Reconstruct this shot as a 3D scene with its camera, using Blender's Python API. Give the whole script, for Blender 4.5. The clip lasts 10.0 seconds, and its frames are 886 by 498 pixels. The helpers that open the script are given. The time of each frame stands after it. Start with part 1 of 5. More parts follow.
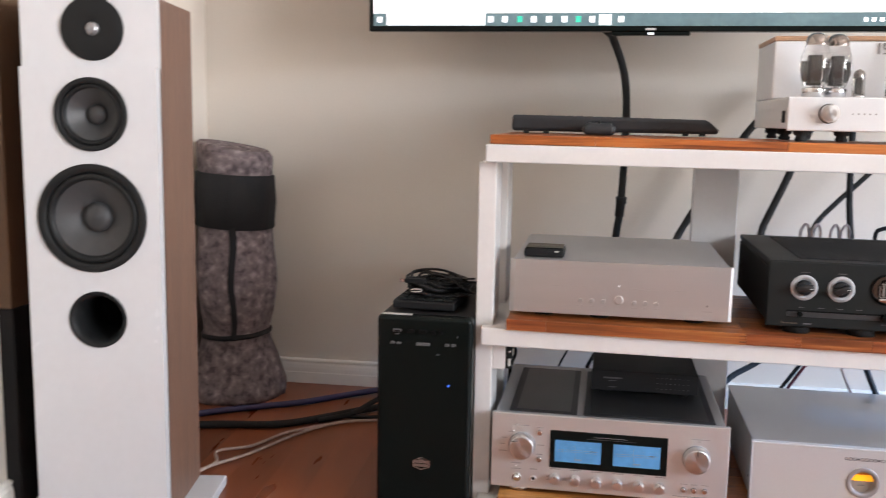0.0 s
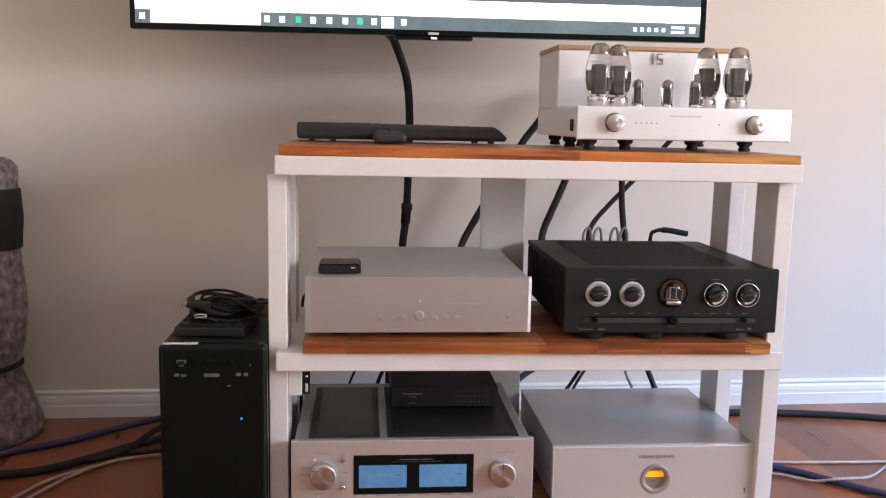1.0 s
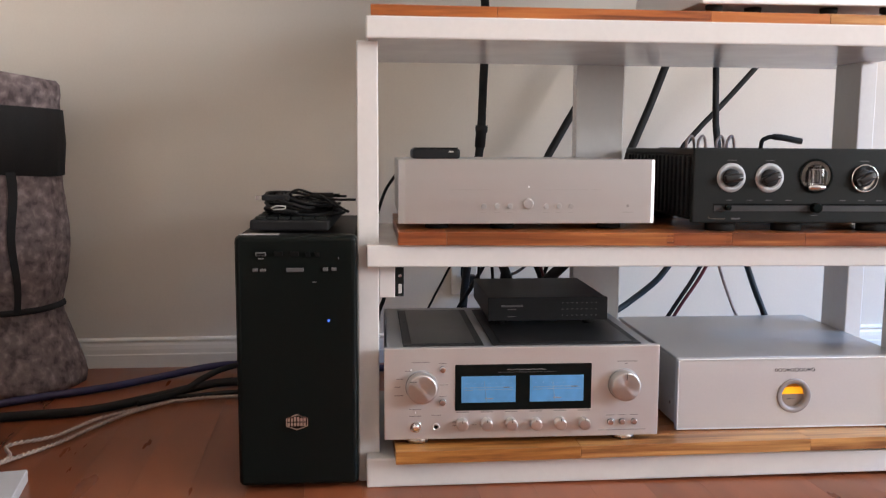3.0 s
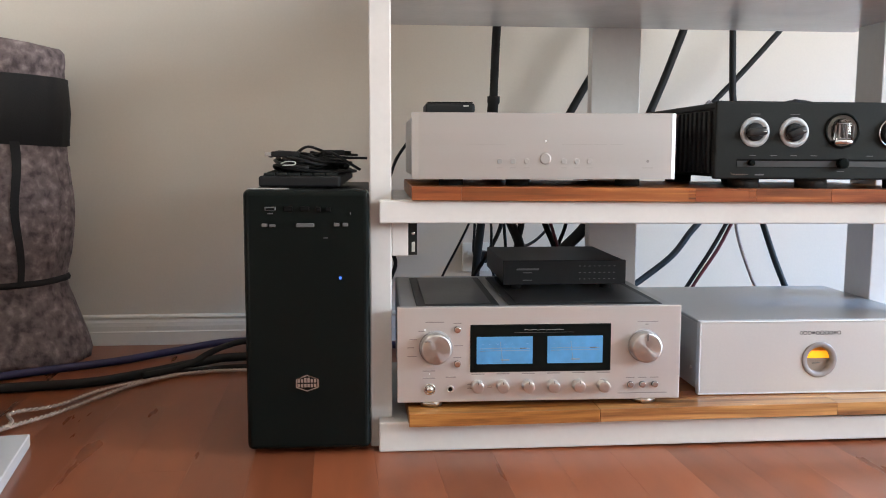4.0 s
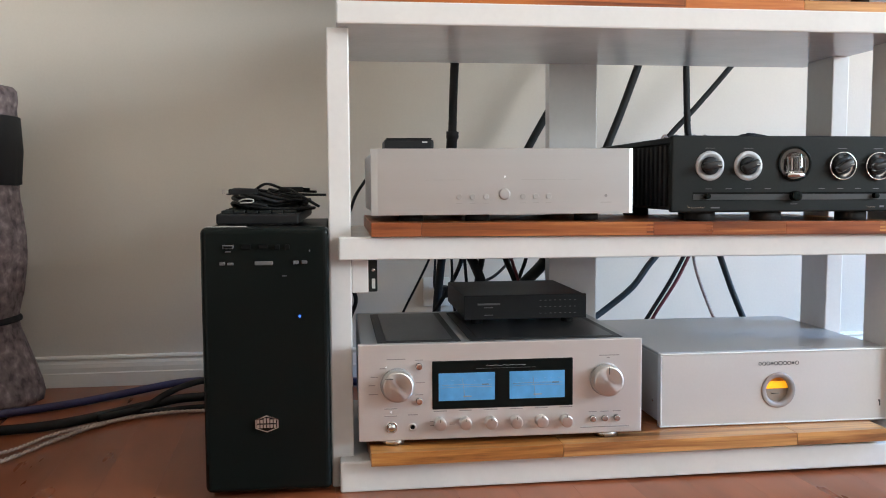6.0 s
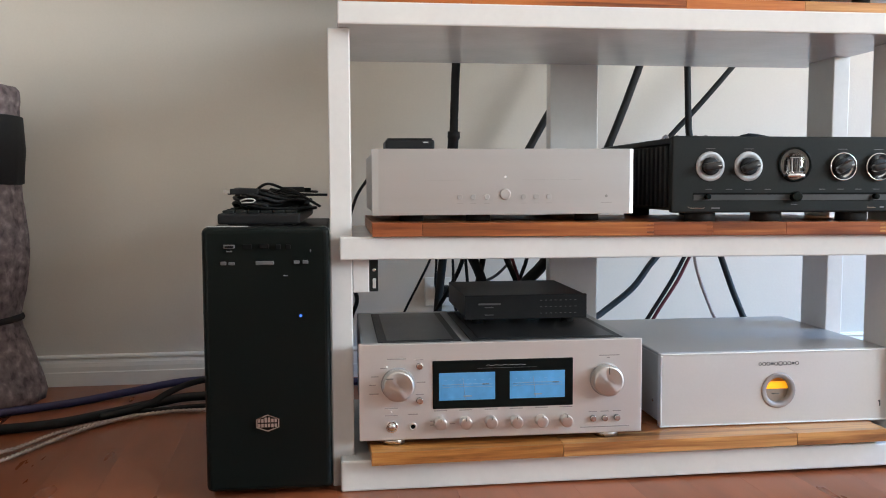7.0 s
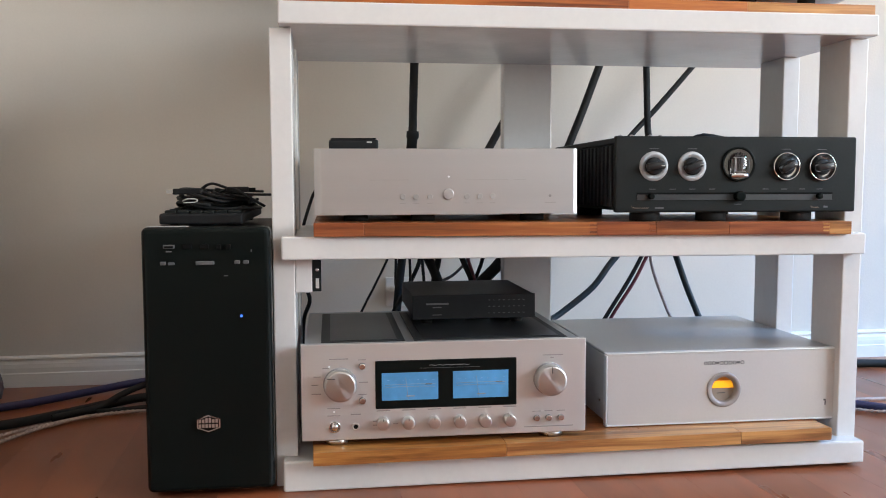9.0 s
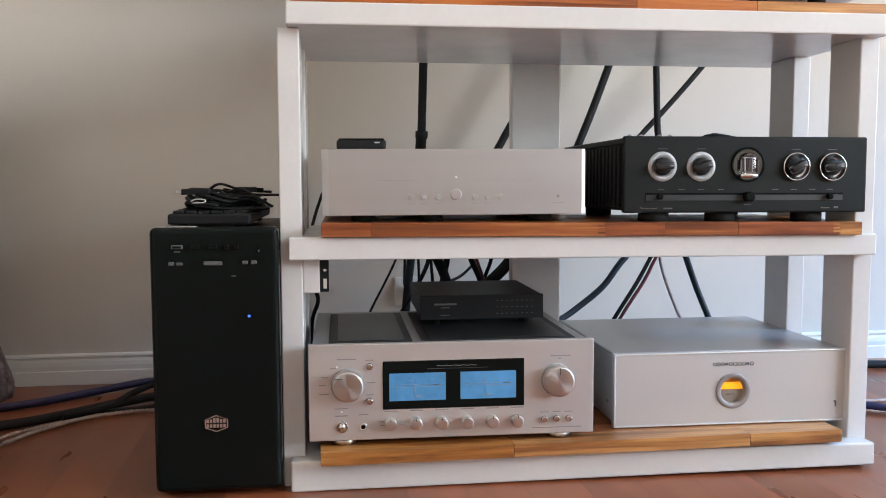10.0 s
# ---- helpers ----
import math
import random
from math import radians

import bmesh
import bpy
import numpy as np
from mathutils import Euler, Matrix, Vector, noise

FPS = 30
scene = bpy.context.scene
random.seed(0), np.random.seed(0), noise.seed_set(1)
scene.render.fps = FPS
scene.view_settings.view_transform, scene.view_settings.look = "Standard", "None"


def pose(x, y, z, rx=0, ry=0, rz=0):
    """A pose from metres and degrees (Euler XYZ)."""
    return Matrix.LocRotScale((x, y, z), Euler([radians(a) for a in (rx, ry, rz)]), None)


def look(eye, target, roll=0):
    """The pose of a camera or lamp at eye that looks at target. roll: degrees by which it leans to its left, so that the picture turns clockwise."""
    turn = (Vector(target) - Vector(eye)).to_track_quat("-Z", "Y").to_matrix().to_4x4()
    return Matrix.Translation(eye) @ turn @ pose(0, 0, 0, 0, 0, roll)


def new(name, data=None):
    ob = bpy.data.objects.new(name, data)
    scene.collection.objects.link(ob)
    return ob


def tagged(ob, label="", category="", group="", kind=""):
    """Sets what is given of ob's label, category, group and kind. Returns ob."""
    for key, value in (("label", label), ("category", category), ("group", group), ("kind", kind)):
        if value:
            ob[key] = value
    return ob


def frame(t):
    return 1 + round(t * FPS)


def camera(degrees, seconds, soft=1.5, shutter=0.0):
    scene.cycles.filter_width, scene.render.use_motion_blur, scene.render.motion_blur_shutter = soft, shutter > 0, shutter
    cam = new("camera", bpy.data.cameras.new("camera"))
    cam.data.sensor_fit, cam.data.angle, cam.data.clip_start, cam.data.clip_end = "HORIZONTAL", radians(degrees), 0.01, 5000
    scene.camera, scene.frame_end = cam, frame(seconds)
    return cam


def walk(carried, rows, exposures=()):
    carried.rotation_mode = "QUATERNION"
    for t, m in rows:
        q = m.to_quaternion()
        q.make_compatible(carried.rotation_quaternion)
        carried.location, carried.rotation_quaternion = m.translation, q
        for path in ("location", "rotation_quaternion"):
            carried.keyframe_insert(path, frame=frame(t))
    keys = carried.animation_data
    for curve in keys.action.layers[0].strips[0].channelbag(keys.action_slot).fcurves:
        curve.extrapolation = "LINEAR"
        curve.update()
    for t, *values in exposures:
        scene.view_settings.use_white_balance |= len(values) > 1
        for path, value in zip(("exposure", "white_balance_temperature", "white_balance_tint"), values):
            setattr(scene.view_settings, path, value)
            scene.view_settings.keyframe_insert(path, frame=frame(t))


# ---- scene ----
cam = camera(51.9, 10.0, soft=1.0, shutter=0.3)
PATH = [
    (0, (0.219, -1.657, 0.77), (-0.124, 0.293, 0.487), 1.0),
    (0.3, (0.19, -1.597, 0.817), (0.014, 0.369, 0.497), 0.5),
    (0.5, (0.169, -1.586, 0.813), (0.104, 0.388, 0.497), 0.6),
    (0.7, (0.155, -1.563, 0.828), (0.176, 0.409, 0.497), 0.2),
    (0.8, (0.16, -1.552, 0.819), (0.239, 0.422, 0.504), 0.5),
    (0.9, (0.146, -1.545, 0.802), (0.317, 0.426, 0.511), 0.8),
    (1, (0.152, -1.561, 0.791), (0.329, 0.412, 0.509), 1.0),
    (1.2, (0.139, -1.585, 0.771), (0.349, 0.384, 0.488), 1.2),
    (1.5, (0.124, -1.606, 0.724), (0.358, 0.366, 0.486), 1.7),
    (1.7, (0.105, -1.592, 0.71), (0.334, 0.38, 0.468), 1.3),
    (2, (0.092, -1.545, 0.669), (0.293, 0.434, 0.464), 1.3),
    (2.2, (0.063, -1.512, 0.671), (0.273, 0.465, 0.457), 1.2),
    (2.5, (0.038, -1.454, 0.607), (0.23, 0.528, 0.419), 0.8),
    (2.7, (0.017, -1.417, 0.584), (0.208, 0.562, 0.373), 0.7),
    (2.8, (0.016, -1.408, 0.547), (0.185, 0.577, 0.365), 0.2),
    (3, (0.01, -1.381, 0.536), (0.166, 0.6, 0.308), 0.2),
    (3.2, (0.009, -1.362, 0.508), (0.155, 0.619, 0.269), 0.3),
    (4.3, (-0.004, -1.345, 0.453), (0.145, 0.639, 0.251), -0.0),
    (4.5, (-0.003, -1.343, 0.46), (0.163, 0.64, 0.263), -0.1),
    (4.8, (0.001, -1.339, 0.462), (0.205, 0.644, 0.293), -0.2),
    (5, (0.003, -1.338, 0.459), (0.22, 0.643, 0.303), -0.3),
    (5.5, (-0.001, -1.339, 0.458), (0.232, 0.643, 0.319), -0.4),
    (7, (0.002, -1.345, 0.459), (0.228, 0.637, 0.319), -0.3),
    (7.5, (0.0, -1.345, 0.46), (0.239, 0.635, 0.318), -0.3),
    (8, (0.017, -1.349, 0.459), (0.274, 0.629, 0.318), -0.3),
    (8.5, (0.049, -1.352, 0.461), (0.313, 0.626, 0.317), -0.3),
    (9, (0.074, -1.353, 0.459), (0.32, 0.627, 0.318), -0.3),
    (9.5, (0.079, -1.35, 0.46), (0.307, 0.631, 0.318), -0.3),
    (10, (0.08, -1.352, 0.461), (0.301, 0.631, 0.318), -0.3),
]
EXPOSURES = [(0, -0.55, 6600, 18), (0.6, -0.65, 6850, 22), (1, -0.82, 6900, 24), (2, -0.92, 6850, 25), (3, -0.70, 6800, 19), (4.5, -0.42, 6400, 10), (5.5, -0.54, 6350, 9), (7.5, -0.62, 6350, 10), (10, -0.69, 6400, 12)]
walk(cam, [(t, look(eye, target, roll)) for t, eye, target, roll in PATH], EXPOSURES)


# ---- light and exposure ----
world = bpy.data.worlds.new("world")
scene.world = world
world.use_nodes = True
wn = world.node_tree
sky = wn.nodes.new("ShaderNodeTexSky")
sky.sky_type, sky.sun_disc = "NISHITA", False
sky.sun_elevation, sky.sun_rotation = radians(44), radians(-34)
wn.links.new(sky.outputs["Color"], wn.nodes["Background"].inputs["Color"])
wn.nodes["Background"].inputs["Strength"].default_value = 0.1


def lamp(name, kind, m, energy, colour, **settings):
    data = bpy.data.lights.new(name, kind)
    data.energy, data.color = energy, colour
    if kind == "AREA":
        data.shape, data.size, data.size_y = "RECTANGLE", settings["size"], settings["size_y"]
        data.spread = radians(settings.get("spread", 180))
    else:
        data.angle = settings["angle"]
    ob = new(name, data)
    ob.matrix_world = m
    return ob


# area lamps in the wide opening stand in for daylight of an unseen window: a narrow strip, a broad one,
# a blue one narrowed to reach only low things, and a warm one turned up to the ceiling
lamp("window_light_strip", "AREA", look((3.95, -2.10, 1.60), (-0.7, 0.2, 1.3)), 58, (0.72, 0.86, 0.95), size=2.3, size_y=0.32, spread=120)
lamp("window_light_fronts", "AREA", look((3.94, -2.10, 1.30), (-0.7, -0.6, 1.9)), 87, (0.74, 0.87, 0.94), size=2.3, size_y=1.5, spread=120)
lamp("window_light_low_blue", "AREA", look((3.95, -0.40, 2.00), (0.8, 0.75, -1.13)), 33, (0.08, 0.43, 1.0), size=0.9, size_y=0.25, spread=47)
lamp("window_light_upward", "AREA", look((3.93, -2.10, 1.20), (0.0, -0.75, 3.4)), 78, (1.0, 0.87, 0.68), size=2.3, size_y=1.2, spread=92)
# added fill from behind, to brighten the device fronts
lamp("added_fill_back", "AREA", look((1.54, -3.28, 1.2), (0.3, 0.0, 0.5)), 4, (1.0, 0.91, 0.77), size=1.35, size_y=1.7)
lamp("sun", "SUN", look((-4, 6, 7), (0, 0, 0)), 2.0, (1.0, 0.95, 0.88), angle=radians(0.5))


# ---- materials ----
def mat(name, colour, rough=0.5, metal=0.0, vary=0.12, scale=6.0, grain=60.0, bump=0.02, stretch=(1, 1, 1), spec=0.5):
    """A surface with variation at two scales."""
    m = bpy.data.materials.new(name)
    m.use_nodes = True
    nt = m.node_tree
    n, l = nt.nodes, nt.links
    b = n["Principled BSDF"]
    b.inputs["Metallic"].default_value = metal
    b.inputs["Specular IOR Level"].default_value = spec
    co = n.new("ShaderNodeTexCoord")
    mp = n.new("ShaderNodeMapping")
    mp.inputs["Scale"].default_value = stretch
    l.new(co.outputs["Object"], mp.inputs["Vector"])
    n1 = n.new("ShaderNodeTexNoise")
    n1.inputs["Scale"].default_value, n1.inputs["Detail"].default_value = scale, 4
    n2 = n.new("ShaderNodeTexNoise")
    n2.inputs["Scale"].default_value, n2.inputs["Detail"].default_value = grain, 3
    l.new(mp.outputs["Vector"], n1.inputs["Vector"])
    l.new(mp.outputs["Vector"], n2.inputs["Vector"])
    mixed = n.new("ShaderNodeMath")
    mixed.operation = "MULTIPLY_ADD"
    mixed.inputs[1].default_value = 0.6
    l.new(n1.outputs["Fac"], mixed.inputs[0])
    half = n.new("ShaderNodeMath")
    half.operation, half.inputs[1].default_value = "MULTIPLY", 0.4
    l.new(n2.outputs["Fac"], half.inputs[0])
    l.new(half.outputs[0], mixed.inputs[2])
    ramp = n.new("ShaderNodeMapRange")
    ramp.inputs["From Min"].default_value, ramp.inputs["From Max"].default_value = 0.3, 0.7
    ramp.inputs["To Min"].default_value, ramp.inputs["To Max"].default_value = 1 - vary, 1 + vary
    l.new(mixed.outputs[0], ramp.inputs["Value"])
    sc = n.new("ShaderNodeVectorMath")
    sc.operation = "SCALE"
    sc.inputs[0].default_value = colour
    l.new(ramp.outputs["Result"], sc.inputs["Scale"])
    l.new(sc.outputs["Vector"], b.inputs["Base Color"])
    rr = n.new("ShaderNodeMapRange")
    rr.inputs["To Min"].default_value, rr.inputs["To Max"].default_value = max(0.02, rough - 0.08), min(1, rough + 0.08)
    l.new(n1.outputs["Fac"], rr.inputs["Value"])
    l.new(rr.outputs["Result"], b.inputs["Roughness"])
    if bump:
        bp = n.new("ShaderNodeBump")
        bp.inputs["Strength"].default_value, bp.inputs["Distance"].default_value = bump * 5, 0.002
        l.new(n2.outputs["Fac"], bp.inputs["Height"])
        l.new(bp.outputs["Normal"], b.inputs["Normal"])
    return m


def glow(name, colour, strength, vary=0.15):
    m = mat(name, colour, 0.3, vary=vary, bump=0)
    b = m.node_tree.nodes["Principled BSDF"]
    b.inputs["Emission Color"].default_value = (*colour, 1)
    b.inputs["Emission Strength"].default_value = strength
    return m


def clear(name, colour=(1, 1, 1), rough=0.02, ior=1.45):
    m = bpy.data.materials.new(name)
    m.use_nodes = True
    b = m.node_tree.nodes["Principled BSDF"]
    b.inputs["Base Color"].default_value = (*colour, 1)
    b.inputs["Roughness"].default_value = rough
    b.inputs["Transmission Weight"].default_value = 1.0
    b.inputs["IOR"].default_value = ior
    b.inputs["Coat Weight"].default_value = 1.0
    b.inputs["Coat Roughness"].default_value = 0.02
    return m


def wood(name, dark, mid, light, rough, stretch, fine, each, streak=0.5, shift=0.0, relief=0.08, spec=0.5):
    """Timber with long grain; every piece has its own tone and its own run of grain."""
    m = bpy.data.materials.new(name)
    m.use_nodes = True
    n, l = m.node_tree.nodes, m.node_tree.links
    b = n["Principled BSDF"]
    b.inputs["Specular IOR Level"].default_value = spec
    co = n.new("ShaderNodeTexCoord")
    info = n.new("ShaderNodeObjectInfo")
    off = n.new("ShaderNodeVectorMath")
    off.operation = "MULTIPLY_ADD"
    off.inputs[1].default_value = (37.0, 91.0, 53.0)
    l.new(info.outputs["Random"], off.inputs[0])
    l.new(co.outputs["Object"], off.inputs[2])
    mp = n.new("ShaderNodeMapping")
    mp.inputs["Scale"].default_value = stretch
    l.new(off.outputs["Vector"], mp.inputs["Vector"])
    big = n.new("ShaderNodeTexNoise")
    big.inputs["Scale"].default_value, big.inputs["Detail"].default_value, big.inputs["Distortion"].default_value = 5, 5, 0.6
    small = n.new("ShaderNodeTexNoise")
    small.inputs["Scale"].default_value, small.inputs["Detail"].default_value = fine, 4
    l.new(mp.outputs["Vector"], big.inputs["Vector"])
    l.new(mp.outputs["Vector"], small.inputs["Vector"])
    tone = n.new("ShaderNodeMapRange")
    tone.inputs["To Min"].default_value, tone.inputs["To Max"].default_value = -each - shift, each - shift
    l.new(info.outputs["Random"], tone.inputs["Value"])
    a = n.new("ShaderNodeMath")
    a.operation, a.inputs[1].default_value = "MULTIPLY_ADD", streak
    l.new(big.outputs["Fac"], a.inputs[0])
    l.new(tone.outputs["Result"], a.inputs[2])
    c = n.new("ShaderNodeMath")
    c.operation, c.inputs[1].default_value = "MULTIPLY_ADD", 0.25
    l.new(small.outputs["Fac"], c.inputs[0])
    l.new(a.outputs[0], c.inputs[2])
    ramp = n.new("ShaderNodeValToRGB")
    e = ramp.color_ramp.elements
    e[0].position, e[0].color = 0.1, (*dark, 1)
    e[1].position, e[1].color = 0.75, (*light, 1)
    k = e.new(0.4)
    k.color = (*mid, 1)
    l.new(c.outputs[0], ramp.inputs["Fac"])
    l.new(ramp.outputs["Color"], b.inputs["Base Color"])
    rr = n.new("ShaderNodeMapRange")
    rr.inputs["To Min"].default_value, rr.inputs["To Max"].default_value = rough - 0.04, rough + 0.06
    l.new(small.outputs["Fac"], rr.inputs["Value"])
    l.new(rr.outputs["Result"], b.inputs["Roughness"])
    bp = n.new("ShaderNodeBump")
    bp.inputs["Strength"].default_value, bp.inputs["Distance"].default_value = relief, 0.001
    l.new(small.outputs["Fac"], bp.inputs["Height"])
    l.new(bp.outputs["Normal"], b.inputs["Normal"])
    return m


FLOOR_LIGHT = wood("light_red_hardwood", (0.175, 0.050, 0.022), (0.335, 0.098, 0.041), (0.43, 0.141, 0.060), 0.28, (3, 0.5, 1), 6, 0.06, 0.40, 0.0, 0.01, 0.4)
FLOOR_MID = wood("red_hardwood", (0.14, 0.041, 0.019), (0.30, 0.088, 0.036), (0.41, 0.134, 0.057), 0.28, (3, 0.5, 1), 6, 0.06, 0.40, 0.0, 0.01, 0.4)
FLOOR_DARK = wood("dark_red_hardwood", (0.11, 0.033, 0.016), (0.235, 0.069, 0.029), (0.33, 0.109, 0.048), 0.28, (3, 0.5, 1), 6, 0.06, 0.40, 0.0, 0.01, 0.4)
STAVE = wood("oiled_acacia", (0.06, 0.017, 0.007), (0.24, 0.070, 0.018), (0.50, 0.19, 0.05), 0.32, (1.6, 14, 22), 40, 0.16, 0.75)
STAVE_TAN = wood("oiled_tan_acacia", (0.13, 0.047, 0.016), (0.31, 0.120, 0.036), (0.58, 0.285, 0.095), 0.36, (0.7, 9, 16), 40, 0.05, 1.9, 0.56)
STAVE_DARK = wood("oiled_dark_acacia", (0.09, 0.022, 0.009), (0.21, 0.052, 0.017), (0.36, 0.110, 0.036), 0.30, (1.0, 14, 24), 40, 0.06, 1.3, 0.32)
STAVE_BROWN = wood("oiled_brown_acacia", (0.13, 0.034, 0.011), (0.29, 0.083, 0.023), (0.58, 0.24, 0.075), 0.32, (0.7, 9, 20), 40, 0.06, 1.3, 0.36)
STAVE_RED = wood("oiled_red_acacia", (0.14, 0.032, 0.010), (0.40, 0.112, 0.026), (0.58, 0.21, 0.055), 0.30, (1.2, 14, 22), 40, 0.12, 1.2, 0.30)
STAVE_HONEY = wood("oiled_honey_acacia", (0.15, 0.048, 0.012), (0.38, 0.145, 0.034), (0.58, 0.285, 0.085), 0.33, (1.2, 14, 22), 40, 0.10, 1.4, 0.33)
LID_WOOD = wood("pale_brown_wood", (0.26, 0.13, 0.07), (0.42, 0.24, 0.14), (0.55, 0.35, 0.22), 0.4, (1.2, 14, 22), 40, 0.05, 0.9, 0.2)
WALL = mat("wall_paint", (0.665, 0.610, 0.545), 0.8, vary=0.035, scale=2, grain=180, bump=0.02)
CEIL = mat("ceiling_paint", (0.8, 0.79, 0.77), 0.9, vary=0.03)
TRIM = mat("gloss_white_trim", (0.77, 0.75, 0.70), 0.35, vary=0.03)
RACK = mat("satin_white_paint", (0.69, 0.68, 0.678), 0.22, vary=0.04, scale=9, grain=90, bump=0.015)
SUB = mat("dark_subfloor", (0.05, 0.02, 0.01), 0.8)
SILVER = mat("brushed_aluminium", (0.545, 0.535, 0.54), 0.38, 0.8, vary=0.035, scale=3, grain=200, stretch=(0.3, 6, 14), bump=0.006)
SILVER_FROST = mat("bead_blasted_aluminium", (0.655, 0.645, 0.645), 0.42, 0.55, vary=0.03, scale=3, grain=220, bump=0.008)
SILVER_WARM = mat("fine_brushed_aluminium", (0.65, 0.635, 0.635), 0.40, 0.7, vary=0.035, scale=3, grain=200, stretch=(0.3, 6, 14), bump=0.006)
SILVER_PALE = mat("pale_blasted_aluminium", (0.76, 0.77, 0.79), 0.40, 0.5, vary=0.03, scale=3, grain=220, bump=0.006)
SILVER_TOP = mat("satin_aluminium_lid", (0.60, 0.59, 0.59), 0.45, 0.6, vary=0.05, scale=3, grain=160, bump=0.006)
CHROME = mat("polished_chrome", (0.68, 0.68, 0.69), 0.12, 1.0, vary=0.03, bump=0)
KNOB = mat("spun_aluminium", (0.66, 0.635, 0.62), 0.28, 0.95, vary=0.06, scale=12, bump=0.004)


def spun(m):
    """Turned metal: the shine fans out round the knob's axis."""
    n, l = m.node_tree.nodes, m.node_tree.links
    t = n.new("ShaderNodeTangent")
    t.direction_type, t.axis = "RADIAL", "Y"
    b = n["Principled BSDF"]
    b.inputs["Anisotropic"].default_value = 0.85
    l.new(t.outputs["Tangent"], b.inputs["Tangent"])
    return m


SPUN = spun(mat("lathe_turned_aluminium", (0.56, 0.54, 0.53), 0.30, 0.98, vary=0.05, scale=12, bump=0))
BLACK = mat("black_anodised", (0.0135, 0.0155, 0.0155), 0.48, 0.0, vary=0.15, grain=250, bump=0.01, spec=0.16)
BLACK_GLOSS = mat("gloss_black_plastic", (0.0048, 0.0070, 0.0066), 0.20, vary=0.05, bump=0, spec=0.13)
BLACK_MATT = mat("matt_black_plastic", (0.012, 0.0125, 0.014), 0.52, vary=0.2, bump=0.02, spec=0.22)
CHARCOAL = mat("charcoal_plastic", (0.024, 0.026, 0.030), 0.5, vary=0.2, bump=0.02, spec=0.4)
RUBBER = mat("black_rubber", (0.015, 0.015, 0.0155), 0.7, vary=0.2, spec=0.3)
# deep black stands in for the shade inside holes and hollows
VOID = mat("deep_black", (0.004, 0.004, 0.004), 0.8, vary=0.2, spec=0.1)
DOME = mat("grey_metal_dome", (0.30, 0.30, 0.31), 0.4, 0.6, vary=0.05, bump=0)
CONE = mat("grey_cone_paper", (0.040, 0.041, 0.044), 0.5, vary=0.15, grain=300)
SURROUND = mat("rubber_surround", (0.010, 0.011, 0.012), 0.5, vary=0.15, spec=0.25)
WHITE_BAFFLE = mat("white_lacquer", (0.62, 0.635, 0.665), 0.25, vary=0.03, bump=0.004)
VENEER = mat("walnut_veneer", (0.180, 0.102, 0.073), 0.45, vary=0.40, scale=7, grain=60, stretch=(11, 11, 0.5), bump=0.03)
CURTAIN = mat("brown_cloth", (0.11, 0.06, 0.032), 0.6, vary=0.2, grain=200)
INK = mat("grey_print", (0.30, 0.29, 0.29), 0.6, vary=0.1, bump=0)
INK_DIM = mat("dim_print", (0.10, 0.10, 0.105), 0.5, vary=0.1, bump=0)
BEZEL = mat("bronzed_metal", (0.30, 0.262, 0.255), 0.45, 0.30, vary=0.08, bump=0)
INK_DARK = mat("dark_print", (0.08, 0.08, 0.085), 0.6, vary=0.1, bump=0)
INK_PALE = mat("pale_print", (0.55, 0.54, 0.52), 0.5, vary=0.1, bump=0)
GRILLE = mat("dark_mesh", (0.016, 0.017, 0.018), 0.5, 0.1, vary=0.2, grain=400, bump=0.04)
BLUE_CABLE = mat("blue_sleeve", (0.028, 0.026, 0.085), 0.5, vary=0.3, grain=300, bump=0.06)
PALE_CABLE = mat("braided_clear_sleeve", (0.44, 0.345, 0.31), 0.45, 0.1, vary=0.35, scale=60, grain=300, bump=0.1)
TEAL = mat("blue_black_sleeve", (0.010, 0.020, 0.030), 0.45, vary=0.3, grain=300, bump=0.04)
RED_CABLE = mat("maroon_sleeve", (0.13, 0.02, 0.03), 0.5, vary=0.2)
GLASS = clear("tube_glass", (0.72, 0.69, 0.66), ior=1.25)
PANE = clear("window_glass", (1, 1, 1), ior=1.45)
CHROME_GETTER = mat("getter_silver", (0.42, 0.38, 0.36), 0.2, 0.9, vary=0.2, bump=0)
TUBE_DARK = mat("grey_anode", (0.095, 0.090, 0.088), 0.4, 0.5, vary=0.2)
SCREEN_WHITE = glow("lit_screen", (0.96, 0.98, 1.0), 1.3, 0.01)
SCREEN_BAR = glow("lit_task_bar", (0.11, 0.18, 0.20), 0.7, 0.4)
SCREEN_DARK = glow("lit_dark_page", (0.10, 0.15, 0.17), 0.4, 0.1)
ICON_GREEN = glow("lit_green_icon", (0.03, 0.55, 0.38), 0.9)
METER = glow("lit_blue_meter", (0.075, 0.25, 0.48), 0.27, 0.30)
AMBER_DIM = glow("dim_amber_window", (0.42, 0.13, 0.008), 0.30, 0.2)
AMBER = glow("lit_amber_window", (1.0, 0.45, 0.015), 0.95, 0.25)
LED = glow("lit_blue_dot", (0.06, 0.2, 1.0), 1.6, 0)
LED_W = glow("lit_white_dot", (0.9, 0.95, 1.0), 1.5, 0)


